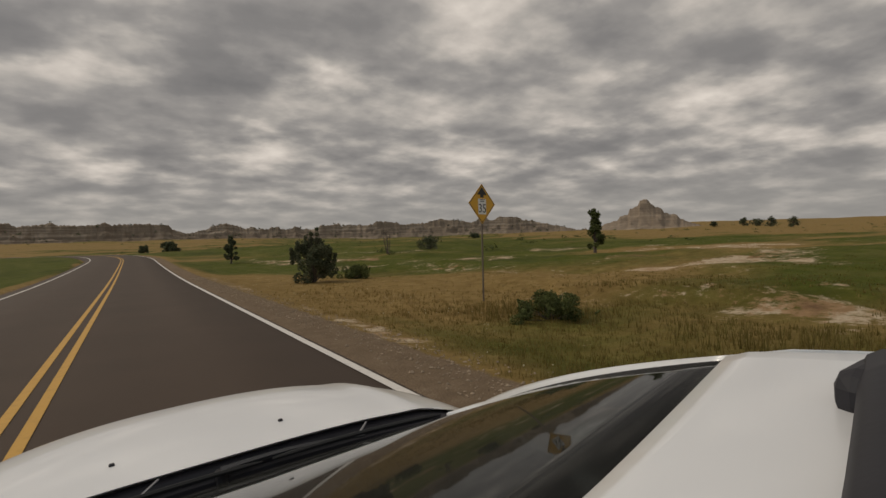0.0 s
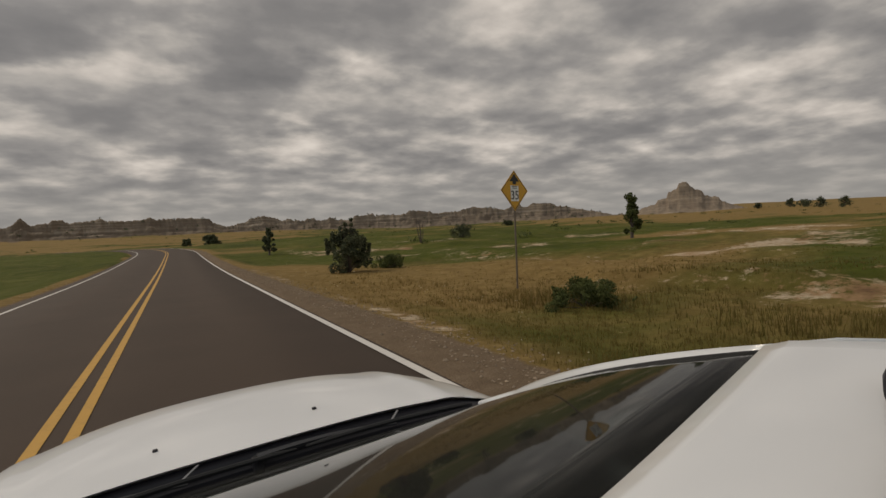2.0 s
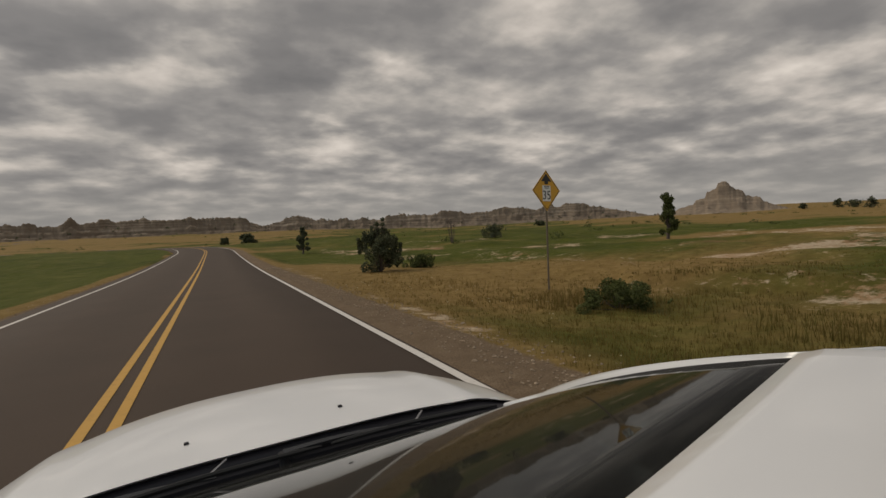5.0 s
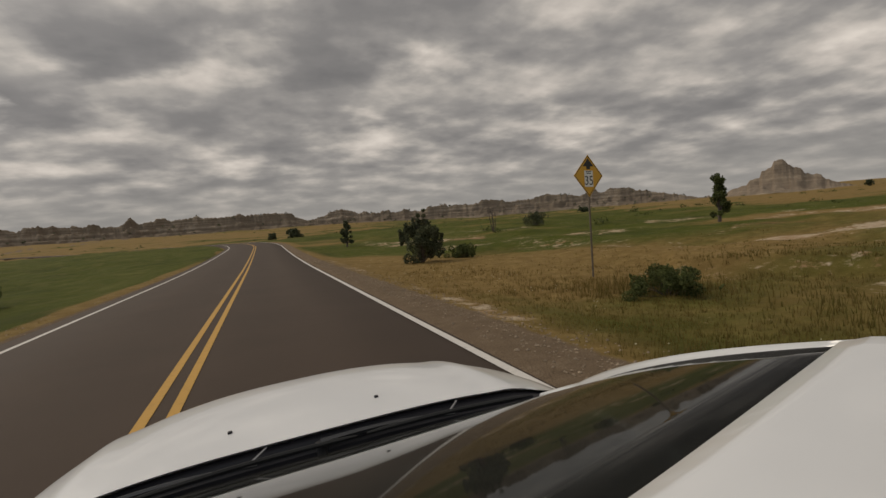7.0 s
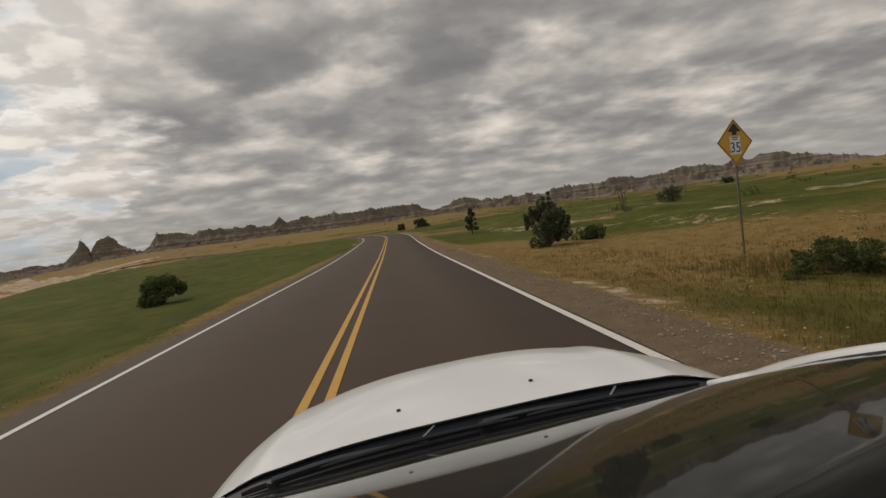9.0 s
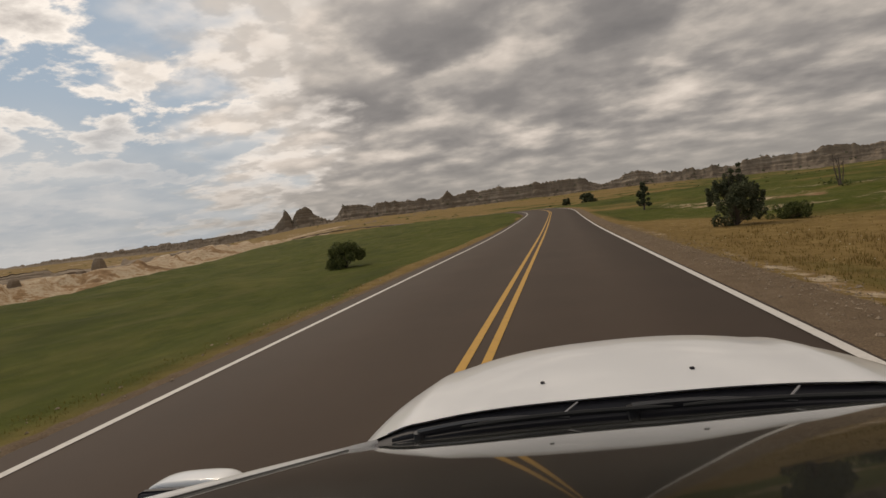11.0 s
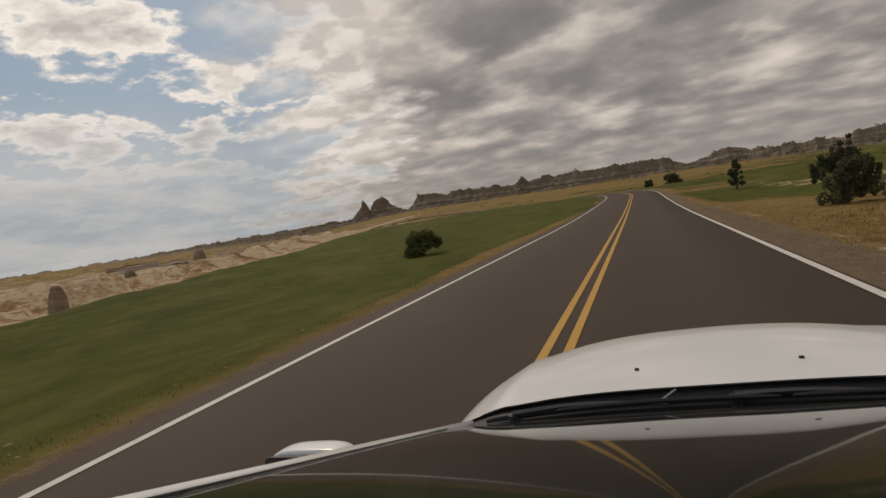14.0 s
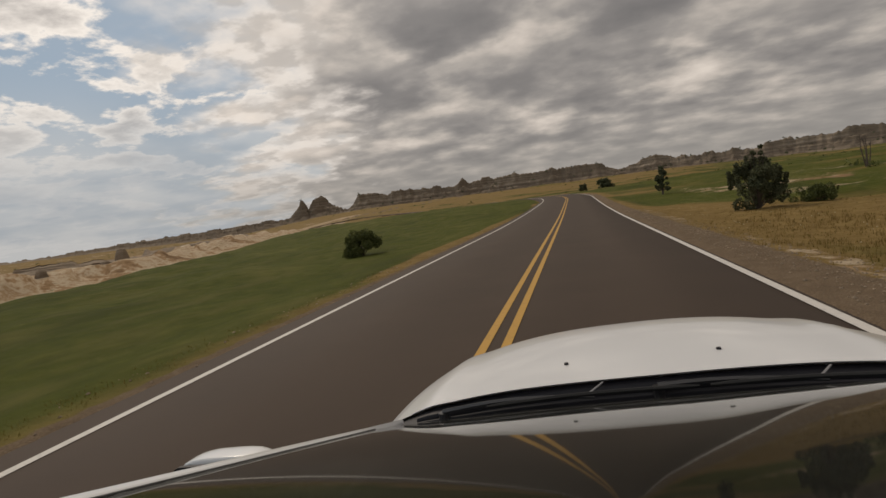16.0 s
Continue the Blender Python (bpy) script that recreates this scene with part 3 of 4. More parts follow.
badlands("badlands_rim", 2300, 160, [(78, 0.1), (62, 0.15), (54, 0.35), (46, 0.75), (40, 0.95), (33, 1.2), (29, 0.9)],
         "low dark rim of badlands on the horizon", nu=700, rough=0.09, seed=8.0)

for text, d, deep, crest, seed in (
        ("eroded dark clay bank at the edge of the wash", 190, 14, [(74, -1.4), (66, -1.0), (60, -1.2), (54, -0.8), (49, -1.1), (44, -0.75), (40, -1.1)], 31.0),
        ("eroded dark clay bank across the wash", 330, 16, [(76, -0.7), (68, -0.42), (58, -0.6), (50, -0.3), (44, -0.5), (37, -0.05), (33, -0.3)], 37.0)):
    tagged(badlands("clay_bank", d, deep, crest, text, nu=420, nv=14, rough=0.32, seed=seed, shape=0.8, mat=WASH_CLAY), group="clay banks")


def ridge_shrubs():
    """Dark junipers dotted over the face of the wall."""
    rng = np.random.RandomState(8)
    co = np.array([v.co for v in wall.data.vertices]).reshape(-1, 30, 3)
    n, m = 230, 26
    at_ = co[rng.randint(10, len(co) - 10, n), rng.randint(4, 20, n)]
    s = rng.uniform(0.7, 1.9, n)
    p = rng.normal(0, 0.55, (n, m, 3)) * s[:, None, None]
    p[..., 2] = np.abs(p[..., 2]) * 1.2
    tri = (at_[:, None] + p)[:, :, None] + rng.normal(0, 0.4, (n, m, 3, 3)) * s[:, None, None, None]
    v = tri.reshape(-1, 3)
    ob = mesh_ob("juniper_scrub", v.tolist(), np.arange(len(v)).reshape(-1, 3).tolist(), LEAF_DARK)
    tagged(ob, "dark juniper scrub dotted over the badlands", "scrub", kind="stuff")


ridge_shrubs()

# ---- the white car ----
car = new("car", None)
car.matrix_world = pose(0.23, 0, 0, 0, -2.8, 1.5)
tagged(car, "white hatchback with a black roof bar, standing on the asphalt", "car")
HX, HY0, HL, HP = 0.79, 1.40, 1.005, 2.5


def half_width(x):
    return HX if x > 0 else HX - 0.052


def hood_z(x, y):
    r = (max(y - HY0, 0) / HL) ** HP + (abs(x) / half_width(x)) ** HP
    r = r ** (1 / HP)
    z = 1.032 - 0.072 * r ** 3.5
    return z + 0.010 * math.exp(-((abs(x) - 0.66) / 0.05) ** 2) * min(1.0, max(0.0, (y - 1.3) * 2))


def hood_rear(x):
    return 1.515 + 0.045 * (x / 0.75) ** 4


def outline(rho, th):
    c, s = math.cos(th), math.sin(th)
    return half_width(c) * rho * math.copysign(abs(c) ** (2 / HP), c), HY0 + HL * rho * abs(s) ** (2 / HP)


def split_front():
    """The bonnet, the two wings and the bumper, cut from one skin."""
    nt_, nr = 97, 26
    pts = {}
    for i in range(nt_):
        for j in range(nr):
            rho = 1.13 * j / (nr - 1)
            x, y = outline(rho, math.pi * i / (nt_ - 1))
            y = max(y, hood_rear(min(abs(x), 0.75)) if abs(x) < 0.75 else 1.25)
            pts[i, j] = (x, y, hood_z(x, y))
    drops = [(1.145, 0.80), (1.16, 0.66), (1.165, 0.45), (1.14, 0.30), (1.08, 0.22)]
    for i in range(nt_):
        for j, (rho, z) in enumerate(drops):
            x, y = outline(rho, math.pi * i / (nt_ - 1))
            if abs(x) > 0.88:
                x = math.copysign(0.88 + (abs(x) - 0.88) * 0.4, x)
            pts[i, nr + j] = (x, y if y > 1.25 else 1.25, z)
    groups = {"wing_left": [], "wing_right": [], "bumper": []}
    total = nr + len(drops)
    for i in range(nt_ - 1):
        for j in range(total - 1):
            quad = [pts[i, j], pts[i, j + 1], pts[i + 1, j + 1], pts[i + 1, j]]
            cx, cy, cz = (sum(q[k] for q in quad) / 4 for k in range(3))
            if (j < 25 and abs(cx) < (0.838 if cx > 0 else 0.812) and cy < 1.55) or (j < 20 and abs(cx) < 0.725):
                continue
            if cy > 2.35 and j >= 21:
                key = "bumper"
            else:
                key = "wing_left" if cx < 0 else "wing_right"
            groups[key].append(quad)
    for key, quads in groups.items():
        bm = bmesh.new()
        for quad in quads:
            vs = [bm.verts.new(q) for q in quad]
            bm.faces.new(vs)
        bmesh.ops.remove_doubles(bm, verts=bm.verts, dist=0.0008)
        bmesh.ops.recalc_face_normals(bm, faces=bm.faces)
        part(key.split("_")[0], bm, PAINT, car, "white painted panel", smooth=True)


split_front()


def bonnet_at(u, v):
    x = 0.735 * (2 * u - 1)
    rear = hood_rear(x)
    front = HY0 + HL * (0.93 ** HP - min(0.8, (abs(x) / half_width(x)) ** HP * 0.85)) ** (1 / HP)
    y = rear + (front - rear) * v
    return (x, y, hood_z(x, y) + 0.003)


bm = bmesh.new()
rows = [[bm.verts.new(bonnet_at(i / 48, j / 24)) for j in range(25)] for i in range(49)]
for r0, r1 in zip(rows, rows[1:]):
    for k in range(24):
        bm.faces.new((r0[k], r1[k], r1[k + 1], r0[k + 1]))
# the folded rear lip
edge_ = [bm.verts.new(r[0].co) for r in rows]
lip = [bm.verts.new(r[0].co - Vector((0, -0.004, 0.005))) for r in rows]
for k in range(48):
    bm.faces.new((lip[k], lip[k + 1], edge_[k + 1], edge_[k]))
bmesh.ops.recalc_face_normals(bm, faces=bm.faces)
part("bonnet", bm, PAINT, car, "white painted bonnet", smooth=True)


def grid_part(name, fn, nu, nv, mat, thick=0.0, label="", parent=car, smooth=True):
    """A panel from fn(u, v), u and v from 0 to 1, made thick towards its back."""
    bm = bmesh.new()
    vs = [[bm.verts.new(fn(i / (nu - 1), j / (nv - 1))) for j in range(nv)] for i in range(nu)]
    for i in range(nu - 1):
        for j in range(nv - 1):
            bm.faces.new((vs[i][j], vs[i + 1][j], vs[i + 1][j + 1], vs[i][j + 1]))
    ob = part(name, bm, mat, parent, label, smooth)
    if thick:
        mod = ob.modifiers.new("thick", "SOLIDIFY")
        mod.thickness, mod.offset = thick, -1
    return ob


def glass_low(s):
    return Vector((0.768 * s, 1.455 - 0.125 * s * s, 0.985 + 0.03 * s * s))


def header_y(x):
    """Where the roof begins."""
    return 0.236 + 0.06 * x + 0.235 * (x * x + 0.004) ** 0.5 if x > 0 else 0.251 + 0.04 * x * x


def glass_high(s):
    x = (0.50 if s > 0 else 0.73) * s
    return Vector((x, header_y(x), 1.400))


def glass_at(u, v):
    s = 2 * u - 1
    a, b = glass_low(s), glass_high(s)
    p = a.lerp(b, v)
    bow = v * (1 - v) * (1 if s > 0 else 1 - s * s)
    p.z += 0.085 * bow
    p.y += 0.03 * bow
    return p


grid_part("windscreen", glass_at, 29, 15, GLASS, 0.005, "raked windscreen reflecting bonnet, road and clouds")


def cowl_at(u, v):
    s = 2 * u - 1
    x = (0.845 if s > 0 else 0.815) * s
    y0, y1 = glass_low(s).y - 0.02, max(hood_rear(x) + 0.012, glass_low(s).y + 0.02)
    y = y0 + (y1 - y0) * v
    dip = 0.022 * math.sin(math.pi * v)
    z0 = glass_low(s).z - 0.012
    return (x, y, z0 + (hood_z(x, hood_rear(x)) - 0.009 - z0) * v - dip)


cowl = grid_part("cowl", cowl_at, 41, 9, TRIM, 0.004, "black plastic cowl under the wipers")
for k in range(3):
    def rib(u, v, k=k):
        s = -0.86 + 1.72 * u
        x = 0.74 * s
        p = cowl_at((s + 1) / 2, 0.3 + 0.2 * k + 0.05 * v)
        return (p[0], p[1], p[2] + 0.012 * math.sin(math.pi * v) + 0.003)
    grid_part("rib", rib, 40, 5, TRIM, parent=cowl)


def wiper(x0, x1):
    """An arm that rises from its pivot to a blade lying along the foot of the windscreen."""
    thing = new("wiper", None)
    thing.parent = car
    def on(x, v, lift):
        p = cowl_at((x / 0.74 + 1) / 2, v)
        return (x, p[1], p[2] + lift)
    bm = bmesh.new()
    tube(bm, [on(x0, 0.55, 0.0), on(x0, 0.55, 0.035)], [0.016, 0.016], 10)
    part("pivot", bm, SATIN, thing)
    bm = bmesh.new()
    n = 9
    tube(bm, [on(x0 + (x1 - x0) * 0.62 * t / n, 0.55 - 0.25 * t / n, 0.035 + 0.012 * math.sin(3 * t / n)) for t in range(n + 1)], [0.010 - 0.005 * t / n for t in range(n + 1)], 6)
    part("arm", bm, SATIN, thing)
    bm = bmesh.new()
    tube(bm, [on(x0 + (x1 - x0) * (0.2 + 0.8 * t / 10), 0.22 + 0.10 * math.sin(t / 10 * math.pi), 0.046) for t in range(11)], [0.004] + [0.007] * 9 + [0.003], 6)
    part("blade", bm, RUBBER, thing)
    bm = bmesh.new()
    a, b = on(x0 + (x1 - x0) * 0.60, 0.34, 0.046), on(x0 + (x1 - x0) * 0.66, 0.62, 0.052)
    tube(bm, [a, b], [0.004, 0.003], 6)
    part("clip", bm, METAL, thing, "bright metal clip")


wiper(-0.60, 0.12)
wiper(0.02, 0.66)

for x in (-0.225, 0.235):
    bm = bmesh.new()
    z = hood_z(x, 1.69)
    box(bm, (x, 1.69, z + 0.005), (0.014, 0.013, 0.009), 0.003)
    part("washer_nozzle", bm, TRIM, car, "small black washer nozzle")


def roof_z(x, y):
    rise = 1 - math.exp(-max(0.0, header_y(x) - y) / 0.012)
    return 1.400 + (0.003 + 0.006 * (1 - (x / 0.75) ** 2)) * rise - 0.036 * max(0.0, -(y + 0.4)) ** 2


def roof_half(y, side):
    base = 0.50 if side > 0 else 0.73
    return base + (0.73 - base if side > 0 else 0.0) * min(1.0, max(0.0, (header_y(side * base) - y) / 0.4)) ** 0.7


def edge_points(side):
    """The edge of the glass, then of the roof, front to back, on the positive side."""
    pts = [glass_at(1.0 if side > 0 else 0.0, k / 28) for k in range(29)]
    for k in range(1, 31):
        y = pts[28].y - 1.66 * k / 30
        pts.append(Vector((side * roof_half(y, side), y, roof_z(side * roof_half(y, side), y))))
    return [Vector((abs(p.x), p.y, p.z)) for p in pts]


for side in (-1, 1):
    bm = bmesh.new()
    rows = []
    path = edge_points(side)
    # the foot of the pillar runs on into the wing
    path = [path[0] + Vector((-0.010 * k, 0.05 * k, -0.014 * k if side < 0 else -0.020 * k)) for k in (3, 2, 1)] + path
    for k, p in enumerate(path):
        up = min(1.0, k / 31)
        p = p + Vector((0, 0, 0.024 - 0.021 * up if side > 0 else 0.004))
        wide = 0.046 - 0.026 * up if side > 0 else 0.020 + 0.014 * min(1.0, k / 14)
        f = (0.35, 0.6, 0.85)[k] if k < 3 else 1.0
        prof = ((0.002, -0.03), (0.004, 0.001), (0.014, 0.004), (wide * 0.6, 0.008), (wide, 0.003), (wide + 0.012, -0.02), (wide + 0.03, -0.08))
        rows.append([bm.verts.new((side * (p.x + a * f), p.y, p.z + b * f)) for a, b in prof])
    for r0, r1 in zip(rows, rows[1:]):
        for k in range(6):
            bm.faces.new((r0[k], r1[k], r1[k + 1], r0[k + 1]))
    bmesh.ops.recalc_face_normals(bm, faces=bm.faces)
    part("roof_pillar", bm, PAINT, car, "white windscreen pillar running into the roof edge", smooth=True)
    bm = bmesh.new()
    pts = [(side * (p.x + 0.001), p.y, p.z + 0.0025) for p in edge_points(side)]
    tube(bm, pts, [0.004] * len(pts), 6)
    part("seal", bm, RUBBER, car, "thin black rubber seal")


def roof_at(u, v):
    s = 2 * u - 1
    y0 = glass_high(s).y - 0.006
    y = y0 + (-1.30 - y0) * v ** 1.5
    x = roof_half(y, 1 if s > 0 else -1) * s if v > 0 else glass_high(s).x
    return (x, y, roof_z(x, y))


grid_part("roof", roof_at, 25, 25, PAINT, 0.01, "white painted roof panel")
bm = bmesh.new()
tube(bm, [Vector(glass_high(-1 + 2 * k / 24)) + Vector((0, -0.002, 0.003)) for k in range(25)], [0.005] * 25, 6)
part("seal", bm, RUBBER, car)


def roof_bar():
    """A black roof bar with a rounded foot at each end."""
    bar = new("roof_bar", None)
    bar.parent = car
    bm = bmesh.new()
    pts = [Vector((x, header_y(x) - 0.176, 1.442)) for x in np.linspace(-0.44, 0.44, 15)]
    tube(bm, pts, [0.022] * 15, 10)
    part("tube", bm, TRIM, bar, smooth=True)
    for side in (-1, 1):
        bm = bmesh.new()
        box(bm, (side * 0.415, header_y(side * 0.415) - 0.172, 1.430), (0.09, 0.06, 0.05), 0.018)
        part("foot", bm, TRIM, bar, "rounded black plastic foot")


roof_bar()


def mirror(side):
    thing = new("wing_mirror", None)
    thing.parent = car
    thing.location = (-0.112, 0.085, -0.036) if side < 0 else (0.0, 0.0, -0.13)
    bm = bmesh.new()
    bmesh.ops.create_uvsphere(bm, u_segments=24, v_segments=14, radius=1.0)
    for v in bm.verts:
        c = v.co
        q = [math.copysign(abs(k) ** 0.62, k) for k in c]
        v.co = (side * 0.955 + 0.128 * q[0], 0.985 + (0.085 if q[1] > 0 else 0.014) * q[1], 1.080 + (0.050 if side < 0 else 0.062) * q[2])
    part("shell", bm, PAINT, thing, "white mirror shell", smooth=True)
    bm = bmesh.new()
    box(bm, (side * 0.955, 0.957, 1.077), (0.244, 0.030, 0.116 if side > 0 else 0.092), 0.02)
    part("rim", bm, TRIM, thing, "black plastic rim")
    bm = bmesh.new()
    box(bm, (side * 0.955, 0.942, 1.077), (0.214, 0.012, 0.092 if side > 0 else 0.070), 0.004)
    m, nt, b = material("mirror_glass", 0.02, 1.0)
    b.inputs["Base Color"].default_value = (0.8, 0.82, 0.83, 1)
    part("mirror_glass", bm, m, thing)
    bm = bmesh.new()
    tube(bm, [(side * 0.76, 1.0, 1.02), (side * 0.86, 0.99, 1.03)], [0.035, 0.025], 8)
    part("stalk", bm, TRIM, thing)


mirror(-1)
mirror(1)


def side_body(side):
    def skin(u, v):
        y = 1.43 - 3.13 * u
        z = 0.24 + 0.72 * v
        bulge = 0.88 + 0.035 * math.sin(math.pi * min(1, v * 1.15)) - 0.10 * max(0, v - 0.80) / 0.20
        tail = 0.10 * max(0, (u - 0.8) / 0.2) ** 2
        return (side * (bulge - tail), y, z + 0.03 * u * v)
    grid_part("door_panel" if side else "", skin, 20, 9, PAINT, 0.02, "white painted flank")
    def pane(u, v):
        y = 1.0 - 1.85 * u - 0.62 * v * (1 - u) + 0.25 * v * u
        return (side * (0.81 - 0.07 * v), y, 0.95 + 0.40 * v)
    grid_part("side_window", pane, 10, 6, TINTED, 0.004, "tinted side window")


side_body(-1)
side_body(1)
grid_part("tailgate", lambda u, v: ((2 * u - 1) * (0.80 - 0.2 * max(0, v - 0.55)), -1.70 + (0.0 if v < 0.5 else 0.9 * (v - 0.5)), 0.28 + 1.06 * v), 12, 12, PAINT, 0.02, "white tailgate")
grid_part("rear_window", lambda u, v: ((2 * u - 1) * (0.66 - 0.12 * v), -1.60 + 0.36 * v, 1.0 + 0.33 * v), 8, 6, TINTED, 0.004)
grid_part("cabin_floor", lambda u, v: ((2 * u - 1) * 0.84, 1.3 - 2.95 * v, 0.26), 4, 4, DARK, 0.02, "dark cabin floor")
for side in (-1, 1):
    grid_part("door_card", lambda u, v, side=side: (side * (0.835 - 0.06 * v), 1.29 - 2.9 * u, 0.27 + 0.67 * v), 6, 4, DARK, 0.01, "dark inner door lining")
grid_part("rear_lining", lambda u, v: ((2 * u - 1) * 0.78, -1.64, 0.27 + 0.7 * v), 4, 4, DARK, 0.01)
grid_part("dashboard", lambda u, v: ((2 * u - 1) * 0.735, 1.40 - 0.62 * v, 0.945 - 0.05 * v - 0.25 * max(0, v - 0.8)), 12, 10, DARK, 0.02, "dark grey dashboard")
grid_part("headliner", lambda u, v: ((2 * u - 1) * 0.52, 0.20 - 1.3 * v, 1.375), 4, 4, DARK, 0.01)
for x in (-0.38, 0.38):
    for y, h in ((-0.15, 1.18), (-0.95, 1.12)):
        bm = bmesh.new()
        box(bm, (x, y, 0.55), (0.5, 0.5, 0.16), 0.05)
        box(bm, (x, y - 0.28, 0.85), (0.48, 0.14, 0.62), 0.06)
        box(bm, (x, y - 0.30, h + 0.03), (0.26, 0.1, 0.16), 0.04)
        part("car_seat", bm, DARK, car, "dark cloth seat")
for side in (-1, 1):
    bm = bmesh.new()
    box(bm, (side * 0.60, 2.33, 0.72), (0.26, 0.16, 0.12), 0.04)
    part("headlight", bm, LAMP, car, "clear headlight lens")
    bm = bmesh.new()
    box(bm, (side * 0.72, -1.70, 0.86), (0.22, 0.08, 0.16), 0.03)
    part("tail_light", bm, RED_LENS, car, "red tail light")
    for y in (1.95, -0.85):
        wheel = new("wheel", None)
        wheel.parent = car
        # the tyre stands on the road although the body leans
        zc = 0.32 + (0.012 - side * 0.033)
        wheel.location = (side * 0.80, y, zc)
        bm = bmesh.new()
        prof = [(0.205, 0.10), (0.27, 0.11), (0.31, 0.09), (0.32, 0.05), (0.32, -0.05), (0.31, -0.09), (0.27, -0.11), (0.205, -0.10)]
        rings = [[bm.verts.new((px, r * math.cos(a * math.tau / 32), r * math.sin(a * math.tau / 32))) for r, px in prof] for a in range(32)]
        for a in range(32):
            r0, r1 = rings[a], rings[(a + 1) % 32]
            for k in range(8):
                bm.faces.new((r0[k], r0[(k + 1) % 8], r1[(k + 1) % 8], r1[k]))
        bmesh.ops.recalc_face_normals(bm, faces=bm.faces)
        part("tyre", bm, RUBBER, wheel, "black rubber tyre", smooth=True)
        bm = bmesh.new()
        tube(bm, [(-0.03, 0, 0), (0.03, 0, 0)], [0.06, 0.06], 14)
        for k in range(5):
            a = k * math.tau / 5
            box(bm, (0.0, 0, 0.12), (0.04, 0.06, 0.18), 0.01, Matrix.Rotation(a, 4, "X") @ Matrix.Translation((side * 0.07, 0, 0)))
        part("rim", bm, METAL, wheel, "silver alloy rim")

# ---- plants ----


def leaf_cloud(name, blobs, count, size, mat, parent, seed, label=""):
    """Many small leaves scattered through lumpy shells."""
    rng = np.random.RandomState(seed)
    w = np.array([b[3] ** 1.6 for b in blobs])
    pick = rng.choice(len(blobs), count, p=w / w.sum())
    c = np.array([b[:3] for b in blobs])[pick]
    r = np.array([b[3] for b in blobs])[pick]
    d = rng.normal(size=(count, 3))
    d /= np.linalg.norm(d, axis=1)[:, None]
    lump = 1 + 0.25 * np.sin(d[:, 0] * 5 + pick) * np.cos(d[:, 2] * 6 + pick * 2)
    p = c + d * (r * lump * rng.uniform(0.35, 1.0, count) ** 0.45)[:, None]
    p[:, 2] = np.maximum(p[:, 2], 0.05)
    a = rng.normal(size=(count, 3))
    a /= np.linalg.norm(a, axis=1)[:, None]
    b = np.cross(a, rng.normal(size=(count, 3)))
    b /= np.linalg.norm(b, axis=1)[:, None]
    s = size * rng.uniform(0.6, 1.4, count)[:, None]
    quad = np.stack([p - a * s, p + b * s * 0.45, p + a * s, p - b * s * 0.45], 1).reshape(-1, 3)
    me = bpy.data.meshes.new(name)
    faces = np.arange(4 * count).reshape(-1, 4).tolist()
    me.from_pydata(quad.tolist(), [], faces)
    me.materials.append(mat)
    ob = new(name, me)
    ob.parent = parent
    if label:
        ob["label"] = label
    return ob


